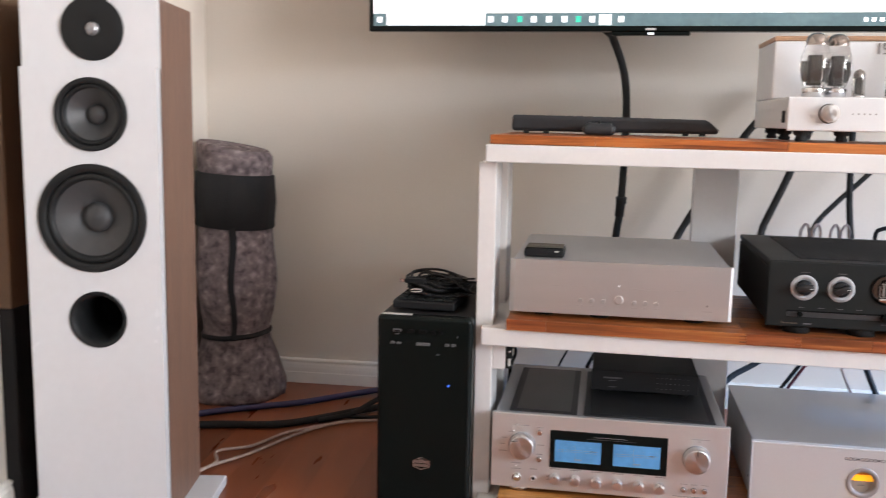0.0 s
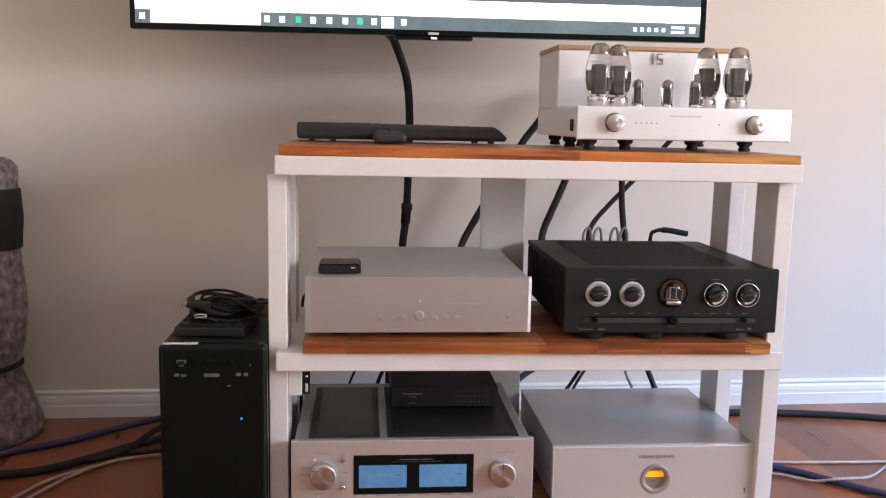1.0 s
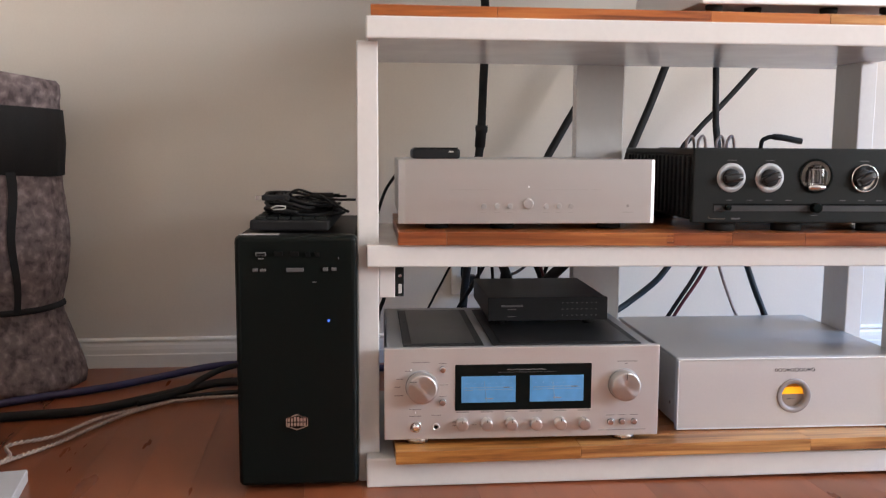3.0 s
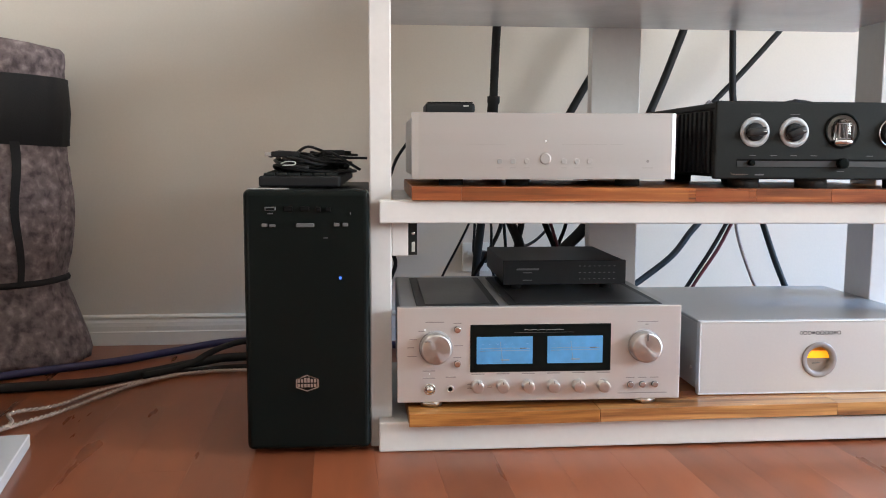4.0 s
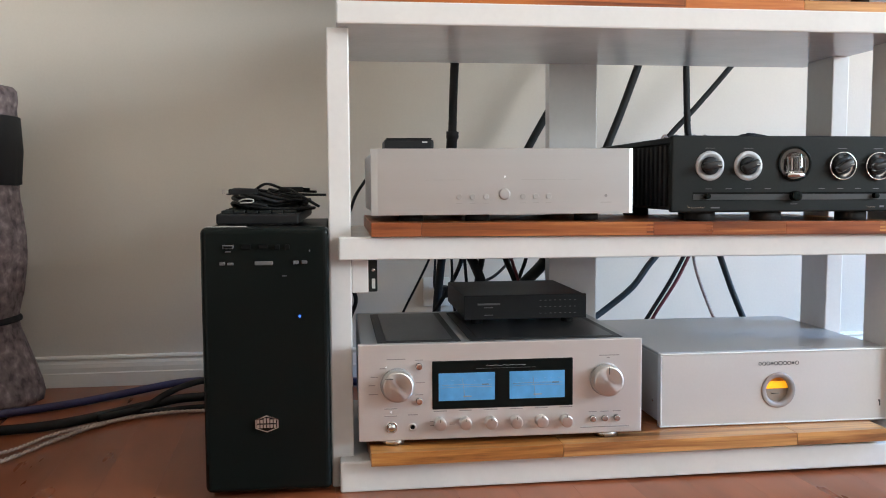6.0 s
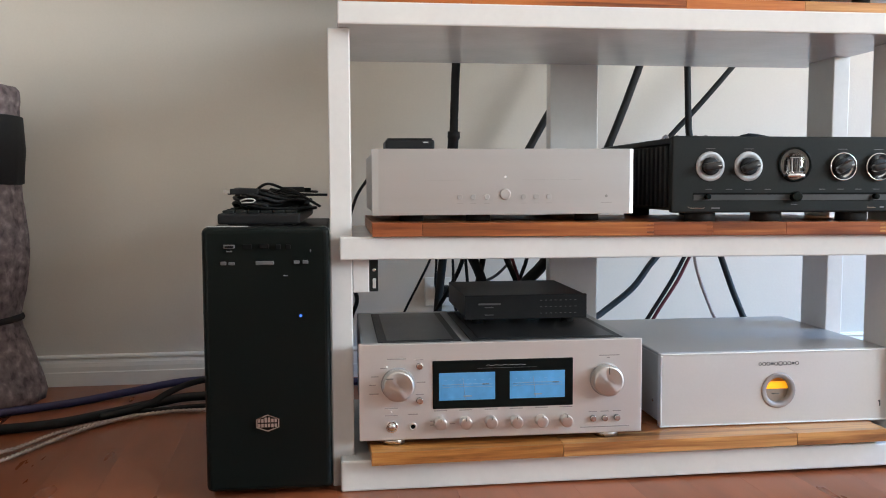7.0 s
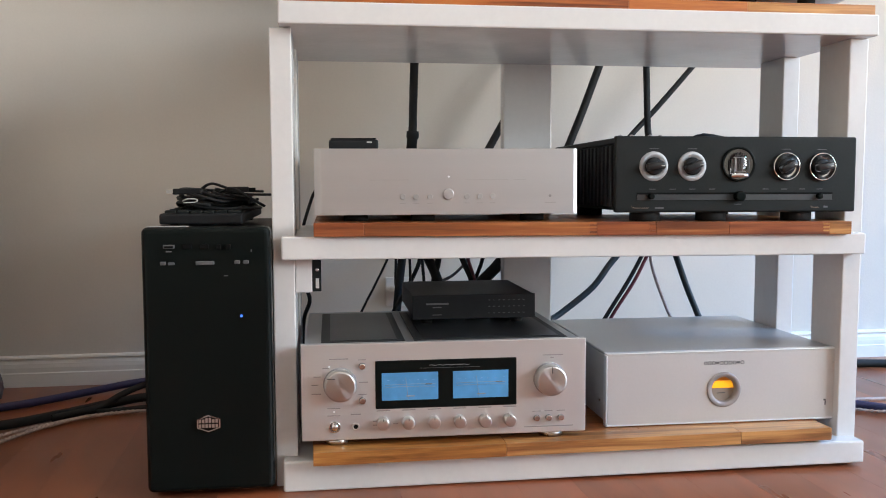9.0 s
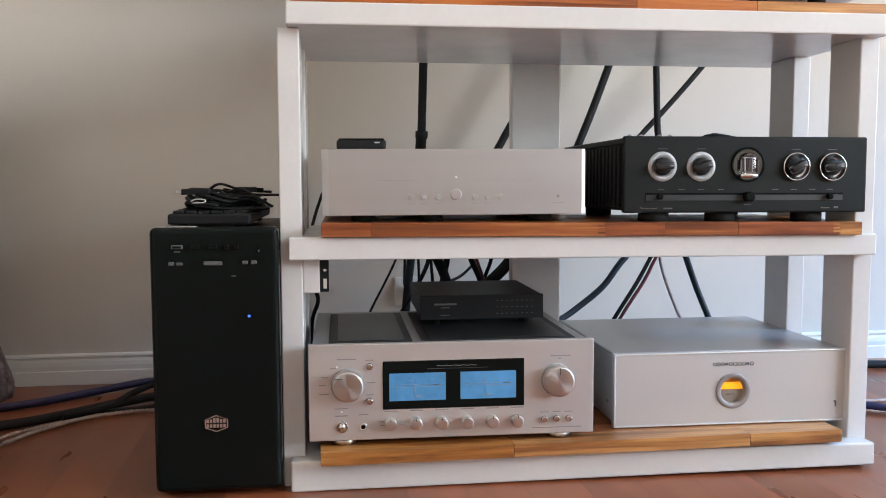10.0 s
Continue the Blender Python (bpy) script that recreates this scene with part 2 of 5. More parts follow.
def fabric():
    """Recycled felt, mottled grey, plum and off-white."""
    m = mat("mottled_blanket", (0.2, 0.2, 0.2), 0.95, vary=0.3, scale=16, grain=90, bump=0.25)
    n, l = m.node_tree.nodes, m.node_tree.links
    b = n["Principled BSDF"]
    co = n.new("ShaderNodeTexCoord")
    warp = n.new("ShaderNodeTexNoise")
    warp.inputs["Scale"].default_value, warp.inputs["Detail"].default_value, warp.inputs["Distortion"].default_value = 48, 12, 0.2
    l.new(co.outputs["Object"], warp.inputs["Vector"])
    ramp = n.new("ShaderNodeValToRGB")
    e = ramp.color_ramp.elements
    e[0].position, e[0].color = 0.34, (0.084, 0.064, 0.067, 1)
    e[1].position, e[1].color = 0.72, (0.35, 0.29, 0.287, 1)
    for at, col in ((0.45, (0.160, 0.124, 0.128)), (0.55, (0.205, 0.160, 0.164))):
        k = e.new(at)
        k.color = (*col, 1)
    l.new(warp.outputs["Fac"], ramp.inputs["Fac"])
    l.new(ramp.outputs["Color"], b.inputs["Base Color"])
    return m


BLANKET = fabric()


# ---- builders ----
def add_box(bm, x0, x1, y0, y1, z0, z1, bevel=0.0, seg=2):
    made = bmesh.ops.create_cube(bm, size=1)["verts"]
    for v in made:
        v.co = Vector(((x0, x1)[v.co.x > 0], (y0, y1)[v.co.y > 0], (z0, z1)[v.co.z > 0]))
    if bevel:
        edges = list({e for v in made for e in v.link_edges})
        bmesh.ops.bevel(bm, geom=edges, offset=bevel, segments=seg, profile=0.5, affect="EDGES", clamp_overlap=True)
    return bm


def box(x0, x1, y0, y1, z0, z1, bevel=0.0, seg=2):
    return add_box(bmesh.new(), x0, x1, y0, y1, z0, z1, bevel, seg)


def lathe(profile, m=None, seg=32, bm=None, caps=True):
    """Turns a profile of (radius, height) about z, then applies the pose m."""
    bm = bm or bmesh.new()
    m = m or Matrix()
    rings = []
    for r, h in profile:
        rings.append([bm.verts.new(m @ Vector((r * math.cos(2 * math.pi * i / seg), r * math.sin(2 * math.pi * i / seg), h))) for i in range(seg)])
    for a, b in zip(rings, rings[1:]):
        for i in range(seg):
            f = bm.faces.new((a[i], a[(i + 1) % seg], b[(i + 1) % seg], b[i]))
            f.smooth = True
    if caps:
        for ring, turn in ((rings[0], True), (rings[-1], False)):
            if (ring[0].co - ring[1].co).length > 1e-6:
                bm.faces.new(list(reversed(ring)) if turn else ring)
    return bm


def front(x, y, z):
    """Pose whose z axis comes out of a front face, towards -y."""
    return pose(x, y, z, 90, 0, 0)


def glide(points, steps=8):
    """A smooth line through points."""
    p = [Vector(q) for q in points]
    p = [p[0] * 2 - p[1], *p, p[-1] * 2 - p[-2]]
    out = []
    for i in range(1, len(p) - 2):
        for k in range(steps):
            t = k / steps
            a, b, c, d = p[i - 1:i + 3]
            out.append(0.5 * (2 * b + (c - a) * t + (2 * a - 5 * b + 4 * c - d) * t * t + (3 * b - a - 3 * c + d) * t ** 3))
    out.append(p[-2])
    return out


def sweep(line, radius, seg=8, bm=None, flat=1.0):
    bm = bm or bmesh.new()
    rings = []
    for i, q in enumerate(line):
        d = (line[min(i + 1, len(line) - 1)] - line[max(i - 1, 0)]).normalized()
        u = d.cross(Vector((0, 0, 1)))
        u = u.normalized() if u.length > 1e-4 else Vector((1, 0, 0))
        w = u.cross(d).normalized()
        r = radius(i / (len(line) - 1)) if callable(radius) else radius
        rings.append([bm.verts.new(q + u * (r * math.cos(2 * math.pi * k / seg)) + w * (r * flat * math.sin(2 * math.pi * k / seg))) for k in range(seg)])
    for a, b in zip(rings, rings[1:]):
        for k in range(seg):
            bm.faces.new((a[k], a[(k + 1) % seg], b[(k + 1) % seg], b[k])).smooth = True
    bm.faces.new(list(reversed(rings[0])))
    bm.faces.new(rings[-1])
    return bm


def baffle(x0, x1, y0, y1, z0, z1, holes):
    """A board with round openings: strips that each surround one opening."""
    bm = bmesh.new()
    cuts = [z0, *[(a[1] + b[1]) / 2 + (a[2] - b[2]) / 2 for a, b in zip(holes, holes[1:])], z1]
    n = 64
    for (hx, hz, hr), lo, hi in zip(holes, cuts, cuts[1:]):
        inner, outer, deep = [], [], []
        for k in range(n):
            a = 2 * math.pi * (k + 0.5) / n
            c, d = math.cos(a), math.sin(a)
            t = min((x1 - hx) / c if c > 1e-9 else 9, (x0 - hx) / c if c < -1e-9 else 9, (hi - hz) / d if d > 1e-9 else 9, (lo - hz) / d if d < -1e-9 else 9)
            inner.append(bm.verts.new((hx + hr * c, y0, hz + hr * d)))
            deep.append(bm.verts.new((hx + hr * c, y1, hz + hr * d)))
            outer.append((a, bm.verts.new((hx + t * c, y0, hz + t * d))))
        corners = [(math.atan2(cz - hz, cx - hx) % (2 * math.pi), bm.verts.new((cx, y0, cz))) for cx in (x0, x1) for cz in (lo, hi)]
        for k in range(n):
            j = (k + 1) % n
            a0, v0 = outer[k]
            a1, v1 = outer[j]
            between = [v for a, v in corners if (a0 < a < a1 if a0 < a1 else (a > a0 or a < a1))]
            bm.faces.new((inner[k], v0, *between, v1, inner[j]))
            bm.faces.new((deep[k], inner[k], inner[j], deep[j]))
    bmesh.ops.remove_doubles(bm, verts=bm.verts, dist=1e-5)
    for (p, q) in (((x0, z0), (x0, z1)), ((x0, z1), (x1, z1)), ((x1, z1), (x1, z0)), ((x1, z0), (x0, z0))):
        bm.faces.new([bm.verts.new(v) for v in ((p[0], y0, p[1]), (q[0], y0, q[1]), (q[0], y1, q[1]), (p[0], y1, p[1]))])
    bmesh.ops.remove_doubles(bm, verts=bm.verts, dist=1e-5)
    return bm


def mesh_of(name, bm, material):
    bmesh.ops.recalc_face_normals(bm, faces=bm.faces)
    me = bpy.data.meshes.new(name)
    bm.to_mesh(me)
    bm.free()
    me.materials.append(material)
    return me


SHIFT = Vector((0, 0, 0))


def part(name, bm, material, parent, label=""):
    if SHIFT.length:
        bmesh.ops.translate(bm, verts=bm.verts, vec=SHIFT)
    ob = new(name, mesh_of(name, bm, material))
    ob.parent = parent
    return tagged(ob, label)


def solo(name, bm, material, label="", category="", kind="", group="", m=None):
    ob = new(name, mesh_of(name, bm, material))
    if m is not None:
        ob.matrix_world = m
    return tagged(ob, label, category, group, kind)


def thing(name, m, label, category, group=""):
    ob = new(name)
    ob.empty_display_size = 0.05
    ob.matrix_world = m
    return tagged(ob, label, category, group)


def cable(name, points, radius, material, label, seg=8, steps=8, group=""):
    return solo(name, sweep(glide(points, steps), radius, seg), material, label, "cable", group=group)


def twisted(name, points, radius, material, label, pitch=0.03, strands=2):
    """Strands wound round each other along a line."""
    line = glide(points, 40)
    bm = bmesh.new()
    for s in range(strands):
        run, out = 0.0, []
        for i, q in enumerate(line):
            d = (line[min(i + 1, len(line) - 1)] - line[max(i - 1, 0)]).normalized()
            u = d.cross(Vector((0, 0, 1))).normalized()
            w = u.cross(d)
            run += (q - line[i - 1]).length if i else 0
            a = 2 * math.pi * (run / pitch + s / strands)
            out.append(q + (u * math.cos(a) + w * math.sin(a)) * radius * 0.72)
        sweep(out, radius, 6, bm)
    return solo(name, bm, material, label, "cable")


# ---- the room ----
SKEW = 1.45          # the far wall's turn against the rack, degrees
WALL_Y = 0.825       # its place at x = -0.66
ROOM = Matrix.Translation((-0.66, WALL_Y, 0)) @ pose(0, 0, 0, 0, 0, SKEW)   # origin at the far wall, x along it
X0, X1, Y0, TOP = -0.25, 4.70, -4.2, 2.45

solo("wall_north", box(X0 - 0.15, X1 + 0.15, 0, 0.15, -0.02, TOP), WALL, "beige painted plaster wall", "wall", "structure", m=ROOM)
solo("wall_west", box(X0 - 0.15, X0, Y0, 0, -0.02, TOP), WALL, "beige painted plaster side wall", "wall", "structure", m=ROOM)
solo("ceiling", box(X0 - 0.15, X1 + 0.15, Y0 - 0.15, 0.15, TOP + 0.002, TOP + 0.12), CEIL, "white painted ceiling", "ceiling", "structure", m=ROOM)


def holed_wall(along_x, a0, a1, b0, b1, lo, hi, z0, z1):
    """A wall with one window opening, of four solid pieces."""
    bm = bmesh.new()
    for p, q, u, v in ((a0, lo, -0.02, TOP), (hi, a1, -0.02, TOP), (lo, hi, -0.02, z0), (lo, hi, z1, TOP)):
        add_box(bm, p, q, b0, b1, u, v) if along_x else add_box(bm, b0, b1, p, q, u, v)
    return bm


# unseen east and south walls close the room; their openings suit the lamps
solo("wall_east", holed_wall(False, Y0, 0, X1, X1 + 0.15, -4.15, -0.85, 0.45, 2.15), WALL, "beige painted wall with a wide window", "wall", "structure", m=ROOM)
solo("wall_south", holed_wall(True, X0 - 0.15, X1 + 0.15, Y0 - 0.15, Y0, 1.5, 2.9, 0.3, 2.1), WALL, "unseen beige wall with an added window", "wall", "structure", m=ROOM)


def window(name, width, height, m):
    w = tagged(thing(name, m, "unseen white framed window with clear panes", "window"), kind="structure")
    bm = bmesh.new()
    for x0, x1, z0, z1 in ((0, width, 0, 0.05), (0, width, height - 0.05, height), (0, 0.05, 0.05, height - 0.05), (width - 0.05, width, 0.05, height - 0.05), (width / 2 - 0.025, width / 2 + 0.025, 0.05, height - 0.05)):
        add_box(bm, x0, x1, 0.05, 0.1, z0, z1)
    part("window_frame", bm, TRIM, w)
    part("window_sill", box(0.0, width, -0.04, 0.05, 0.0, 0.02, 0.004), TRIM, w)
    for x0 in (0.05, width / 2 + 0.025):
        pane = part("pane", box(x0, x0 + width / 2 - 0.075, 0.07, 0.076, 0.05, height - 0.05), PANE, w)
        pane.visible_shadow = False


window("window_1", 3.30, 1.70, ROOM @ pose(X1, -4.15, 0.45) @ pose(0, 0, 0, 0, 0, 90) @ Matrix.Diagonal((1, -1, 1, 1)))
# added window round the back fill, no such opening is known
window("added_window", 1.4, 1.8, ROOM @ pose(1.5, Y0, 0.3) @ Matrix.Diagonal((1, -1, 1, 1)))

# skirting: a stepped moulding along the walls
PROFILE = ((0, 0), (0.015, 0), (0.015, 0.031), (0.0134, 0.0335), (0.0132, 0.044), (0.0118, 0.053), (0.0094, 0.0592), (0.0094, 0.0625), (0.0122, 0.0645), (0.0114, 0.0682), (0.0066, 0.0708), (0, 0.0712))


def skirting(name, length, m):
    bm = bmesh.new()
    a = [bm.verts.new((0, -d, h)) for d, h in PROFILE]
    b = [bm.verts.new((length, -d, h)) for d, h in PROFILE]
    for i in range(len(PROFILE) - 1):
        bm.faces.new((a[i], b[i], b[i + 1], a[i + 1]))
    solo(name, bm, TRIM, "white moulded wooden skirting board", "skirting board", "structure", m=m)


skirting("baseboard", X1 - X0, ROOM @ pose(X0, 0, 0))
skirting("baseboard", -Y0 - 0.02, ROOM @ pose(X0, Y0, 0, 0, 0, 90))

floor = solo("floor", box(X0 - 0.15, X1 + 0.15, Y0 - 0.15, 0.15, -0.06, -0.0125), SUB, "red hardwood plank floor with dark seams", "floor", "structure", m=ROOM)


# ---- the rack ----
FALL = 0.0045        # the shelves sink a little towards one end


def lean(bm, drop=FALL, span=0.93):
    for v in bm.verts:
        v.co.z -= drop * v.co.x / span
    return bm


rack = thing("equipment_rack", pose(0, 0, 0), "white painted wooden three tier equipment rack on the floor", "rack")
slab = lambda x0, x1, y0, y1, z0, z1: lean(box(x0, x1, y0, y1, z0, z1, 0.0025))
part("shelf", slab(0.003, 0.934, 0.0, 0.405, 0.693, 0.726), RACK, rack)
part("shelf", slab(0.002, 0.924, 0.004, 0.40, 0.349, 0.383), RACK, rack)
bottom = box(0.0, 0.928, 0.0, 0.40, 0.0, 0.047, 0.003)
for v in bottom.verts:
    t = v.co.x / 0.928
    v.co.z = v.co.z - 0.005 * t if v.co.z > 0.02 else v.co.z + 0.006 * t
part("shelf", bottom, RACK, rack)
for x0, x1 in ((-0.012, 0.021), (0.897, 0.929)):
    for y0, y1 in ((0.03, 0.122), (0.245, 0.337)):
        bm = box(x0, x1, y0, y1, 0.0, 0.6925 if x0 < 0.5 else 0.689, 0.002)
        for v in bm.verts:
            v.co.x += 0.007 * v.co.z / 0.69 if x0 > 0.5 else 0.0
        part("leg", bm, RACK, rack)
part("rear_post", box(0.412, 0.507, 0.401, 0.435, 0.0, 0.70, 0.002), RACK, rack)
part("cleat", box(0.0215, 0.046, 0.032, 0.052, 0.297, 0.3485, 0.0015), RACK, rack, "white block under the middle shelf")
bracket = box(0.0465, 0.060, 0.036, 0.0395, 0.298, 0.3485, 0.001)
add_box(bracket, 0.0465, 0.060, 0.0395, 0.075, 0.3455, 0.3485)
bracket = part("bracket", bracket, BLACK, rack, "paint smeared dark steel angle bracket")
part("screw", lathe(((0.0028, 0), (0.0028, 0.001), (0.001, 0.0016)), front(0.054, 0.036, 0.331), 10), CHROME, bracket)
part("slot", box(0.0515, 0.0565, 0.0352, 0.0362, 0.303, 0.318, 0.0004, 1), INK_PALE, bracket)


def board(x0, x1, y0, y1, z0, z1, rows, seed, drop, woods, label, yaw, front_row, round_end=False):
    """A laminated board of separate staves, glued edge to edge."""
    rnd = random.Random(seed)
    b = thing("wooden_board", pose(x0, y0, z0, 0, 0, yaw), label, "board", "boards on the rack")
    wide = (y1 - y0) / rows
    for r in range(rows):
        x, k = 0.0, 0
        while x < x1 - x0 - 1e-6:
            if r == 0:
                end, material = front_row[k]
            else:
                end, material = x + rnd.uniform(0.18, 0.42), rnd.choice(woods)
            k += 1
            if x1 - x0 - end < 0.03:
                end = x1 - x0
            bm = box(x + 0.0002, end - 0.0002, r * wide + 0.0002, (r + 1) * wide - 0.0002, 0, z1 - z0 + rnd.uniform(-0.0002, 0.0002), 0.0005, 1)
            if round_end and end == x1 - x0 and r == 0:
                bm.free()
                bm = box(x + 0.0002, end, 0, wide - 0.0002, 0, z1 - z0)
                bmesh.ops.bevel(bm, geom=[e for e in bm.edges if min(v.co.x for v in e.verts) > end - 0.001], offset=0.005, segments=4, affect="EDGES", profile=0.5)
            for v in bm.verts:
                v.co.z -= drop * (v.co.x + x0) / 0.93
            part("stave", bm, material, b)
            x = end
    return b


board(0.010, 0.932, 0.008, 0.392, 0.727, 0.7435, 8, 3, 0.006, (STAVE_RED, STAVE_RED, STAVE), "oiled reddish laminated wooden board on the top shelf", 0, ((0.19, STAVE_RED), (0.52, STAVE_RED), (0.71, STAVE_RED), (2, STAVE_HONEY)))
board(0.050, 0.893, -0.006, 0.374, 0.384, 0.4040, 8, 5, 0.0065, (STAVE, STAVE, STAVE_RED), "oiled brown laminated wooden board on the middle shelf", 0, ((0.074, STAVE_DARK), (0.428, STAVE_BROWN), (0.522, STAVE_DARK), (0.64, STAVE_BROWN), (0.806, STAVE_DARK), (2, STAVE_HONEY)))
mid_board = bpy.data.objects["wooden_board.001"]
for x, wood_kind in ((0.806, STAVE_HONEY), (0.428, STAVE_DARK), (0.522, STAVE_BROWN)):
    for k in range(3):
        z = -0.0055 * (x > 0.6) - 0.0035 * (x < 0.6) + 0.0012 + 0.0052 * k
        part("finger_joint", box(x - 0.011, x + 0.0002, -0.0004, 0.004, z + 0.0028, z + 0.0055), wood_kind, mid_board, "jagged glued finger joint")
board(0.045, 0.869, -0.030, 0.350, 0.0475, 0.067, 8, 11, -0.001, (STAVE, STAVE_RED, STAVE), "oiled honey coloured laminated board on the bottom shelf", 1.5, ((0.290, STAVE_HONEY), (0.668, STAVE_TAN), (2, STAVE_TAN)), True)


# ---- small builders for the devices ----
def knob(parent, x, y, z, r, depth, material, label="", ring=None, mark=None, seg=40):
    """A turned knob on a front face at y, with a rim and a slightly dished cap."""
    k = part("knob", lathe(((r, 0), (r, depth * 0.78), (r * 0.985, depth * 0.9), (r * 0.93, depth * 0.985), (r * 0.86, depth), (r * 0.2, depth * 0.985), (0.0001, depth * 0.98)), front(x, y, z), seg, caps=False), material, parent, label)
    if ring:
        part("collar", lathe(((r * 1.08, 0), (r * 1.08, 0.0015), (r, 0.002)), front(x, y, z), seg), ring, k)
    return k


def bar(parent, x0, x1, z, y, h, material, name="print"):
    """A short line of print on a front face at y."""
    return part(name, box(x0, x1, y - 0.0005, y + 0.0005, z - h / 2, z + h / 2), material, parent)


def foot(parent, x, y, z0, z1, r, material):
    return part("foot", lathe(((r, z0), (r, z1 - (z1 - z0) * 0.25), (r * 0.9, z1)), pose(x, y, 0), 24), material, parent)


LID_SATIN = mat("satin_grey_lid", (0.47, 0.47, 0.48), 0.42, 0.6, vary=0.06, scale=3, grain=160, stretch=(6, 0.3, 1), bump=0.006)
INK_SOFT = mat("soft_grey_print", (0.42, 0.41, 0.41), 0.5, 0.4, vary=0.1, bump=0)
LID_GREY = mat("dark_satin_lid", (0.40, 0.40, 0.405), 0.4, 0.6, vary=0.06, scale=3, grain=160, bump=0.006)
SMOKED = mat("smoked_mesh", (0.017, 0.018, 0.019), 0.32, 0.1, vary=0.2, grain=400, bump=0.02, spec=0.5)
METER_INK = glow("dim_meter_print", (0.10, 0.26, 0.50), 0.25, 0.02)
PALE_METAL = mat("pale_grey_metal", (0.55, 0.55, 0.56), 0.4, 0.3, vary=0.05, bump=0)
DARK_CHROME = mat("smoked_chrome", (0.16, 0.155, 0.155), 0.12, 1.0, vary=0.1, bump=0)
GREY_METAL = mat("dark_grey_metal", (0.045, 0.047, 0.049), 0.4, 0.4, vary=0.1)
GOLD_INK = mat("pale_gold_print", (0.26, 0.20, 0.14), 0.5, vary=0.1, bump=0)

# ---- integrated amplifier with two meters ----
amp = thing("integrated_amplifier", pose(0.028, 0.0, 0.0672), "silver aluminium integrated amplifier with two lit blue meters", "amplifier")
W, HB, HT = 0.4355, 0.0095, 0.1555
part("front_panel", box(0, W, 0, 0.012, HB, HT, 0.0015), SILVER_WARM, amp)
part("case", box(0.005, W - 0.005, 0.0125, 0.366, HB + 0.004, HT - 0.003, 0.003), LID_GREY, amp)
for x0, x1 in ((0.030, 0.158), (0.172, 0.412)):
    lid = part("top_grille", box(x0, x1, 0.022, 0.330, HT - 0.0028, HT - 0.0008, 0.0008, 1), GRILLE, amp, "black perforated ventilation grille")
    part("inner_mesh", box(x0 + 0.014, x1 - 0.012, 0.030, 0.322, HT - 0.0006, HT + 0.0001), SMOKED, lid, "smoked inner mesh")
for x in (0.052, 0.385):
    for y in (0.024, 0.30):
        foot(amp, x, y, 0.0012, HB, 0.019, KNOB)
SHIFT = Vector((-0.0025, 0, 0.0028))
win = part("meter_window", box(0.1130, 0.3290, -0.0015, 0.001, 0.0520, 0.1255, 0.003), BLACK_GLOSS, amp, "black glass window round the meters")
for x0 in (0.1225, 0.2305):
    dial = part("meter", box(x0, x0 + 0.0855, -0.0022, -0.0014, 0.0650, 0.1070, 0.0006, 1), METER, win, "lit blue level meter")
    arc = [Vector((x0 + 0.043 + 0.040 * q, -0.0027, 0.0895 - 0.0010 * q * q)) for q in np.linspace(-0.95, 0.95, 9)]
    part("scale", sweep(arc, 0.0003, 4), INK, dial)
    part("scale", sweep([q + Vector((0, 0, -0.0036)) for q in arc], 0.00025, 4), INK, dial)
    part("red_zone", box(x0 + 0.066, x0 + 0.076, -0.0027, -0.0023, 0.0880, 0.0898), INK_DARK, dial)
    part("needle", sweep([Vector((x0 + 0.036, -0.0027, 0.099)), Vector((x0 + 0.040, -0.0027, 0.0665))], 0.00025, 4), INK, dial)
    for i in range(7):
        bar(dial, x0 + 0.008 + i * 0.0113, x0 + 0.0115 + i * 0.0113, 0.0955, -0.0023, 0.0009, METER_INK)
    bar(dial, x0 + 0.037, x0 + 0.050, 0.0712, -0.0023, 0.0016, INK)
line = [Vector((0.1945 + 0.061 * s, -0.0022, 0.1172 + 0.0005 * math.sin(31 * s))) for s in np.linspace(0, 1, 24)]
part("maker_mark", sweep(line, 0.0004, 4), INK, win)
bar(win, 0.180, 0.272, 0.1130, -0.0017, 0.0004, INK_DARK)
for x, z in ((0.0605, 0.0918), (0.3805, 0.0905)):
    k = knob(amp, x, -0.0004, z, 0.0235, 0.020, SPUN, "large spun aluminium knob", ring=INK)
    part("pointer", box(x - 0.0006, x + 0.0006, -0.0212, -0.0203, z + 0.011, z + 0.022) if x > 0.2 else box(x - 0.019, x - 0.0075, -0.0212, -0.0203, z + 0.012, z + 0.0132), INK_DARK, k)
for i, x in enumerate((0.1238, 0.1622, 0.2012, 0.2400, 0.2790, 0.3172)):
    k = knob(amp, x, -0.0004, 0.0318 - 0.0004 * i, 0.0092, 0.015, KNOB, "small aluminium tone knob", seg=28)
    part("pointer", box(x - 0.0005, x + 0.0005, -0.0158, -0.015, 0.036, 0.0402), INK_DARK, k)
    bar(amp, x - 0.009, x + 0.011, 0.0495, 0, 0.0014, INK)
for x, z in ((0.0935, 0.1185), (0.0935, 0.0660)):
    knob(amp, x, -0.0004, z, 0.0048, 0.005, CHROME, "round push button", ring=INK_DARK, seg=20)
    bar(amp, x - 0.006, x + 0.006, z + 0.0095, 0, 0.0012, INK)
for x in (0.3605, 0.3792, 0.3985):
    knob(amp, x, -0.0004, 0.0300, 0.0046, 0.005, CHROME, "round push button", ring=INK_DARK, seg=20)
    bar(amp, x - 0.0065, x + 0.0065, 0.0405, 0, 0.0012, INK)
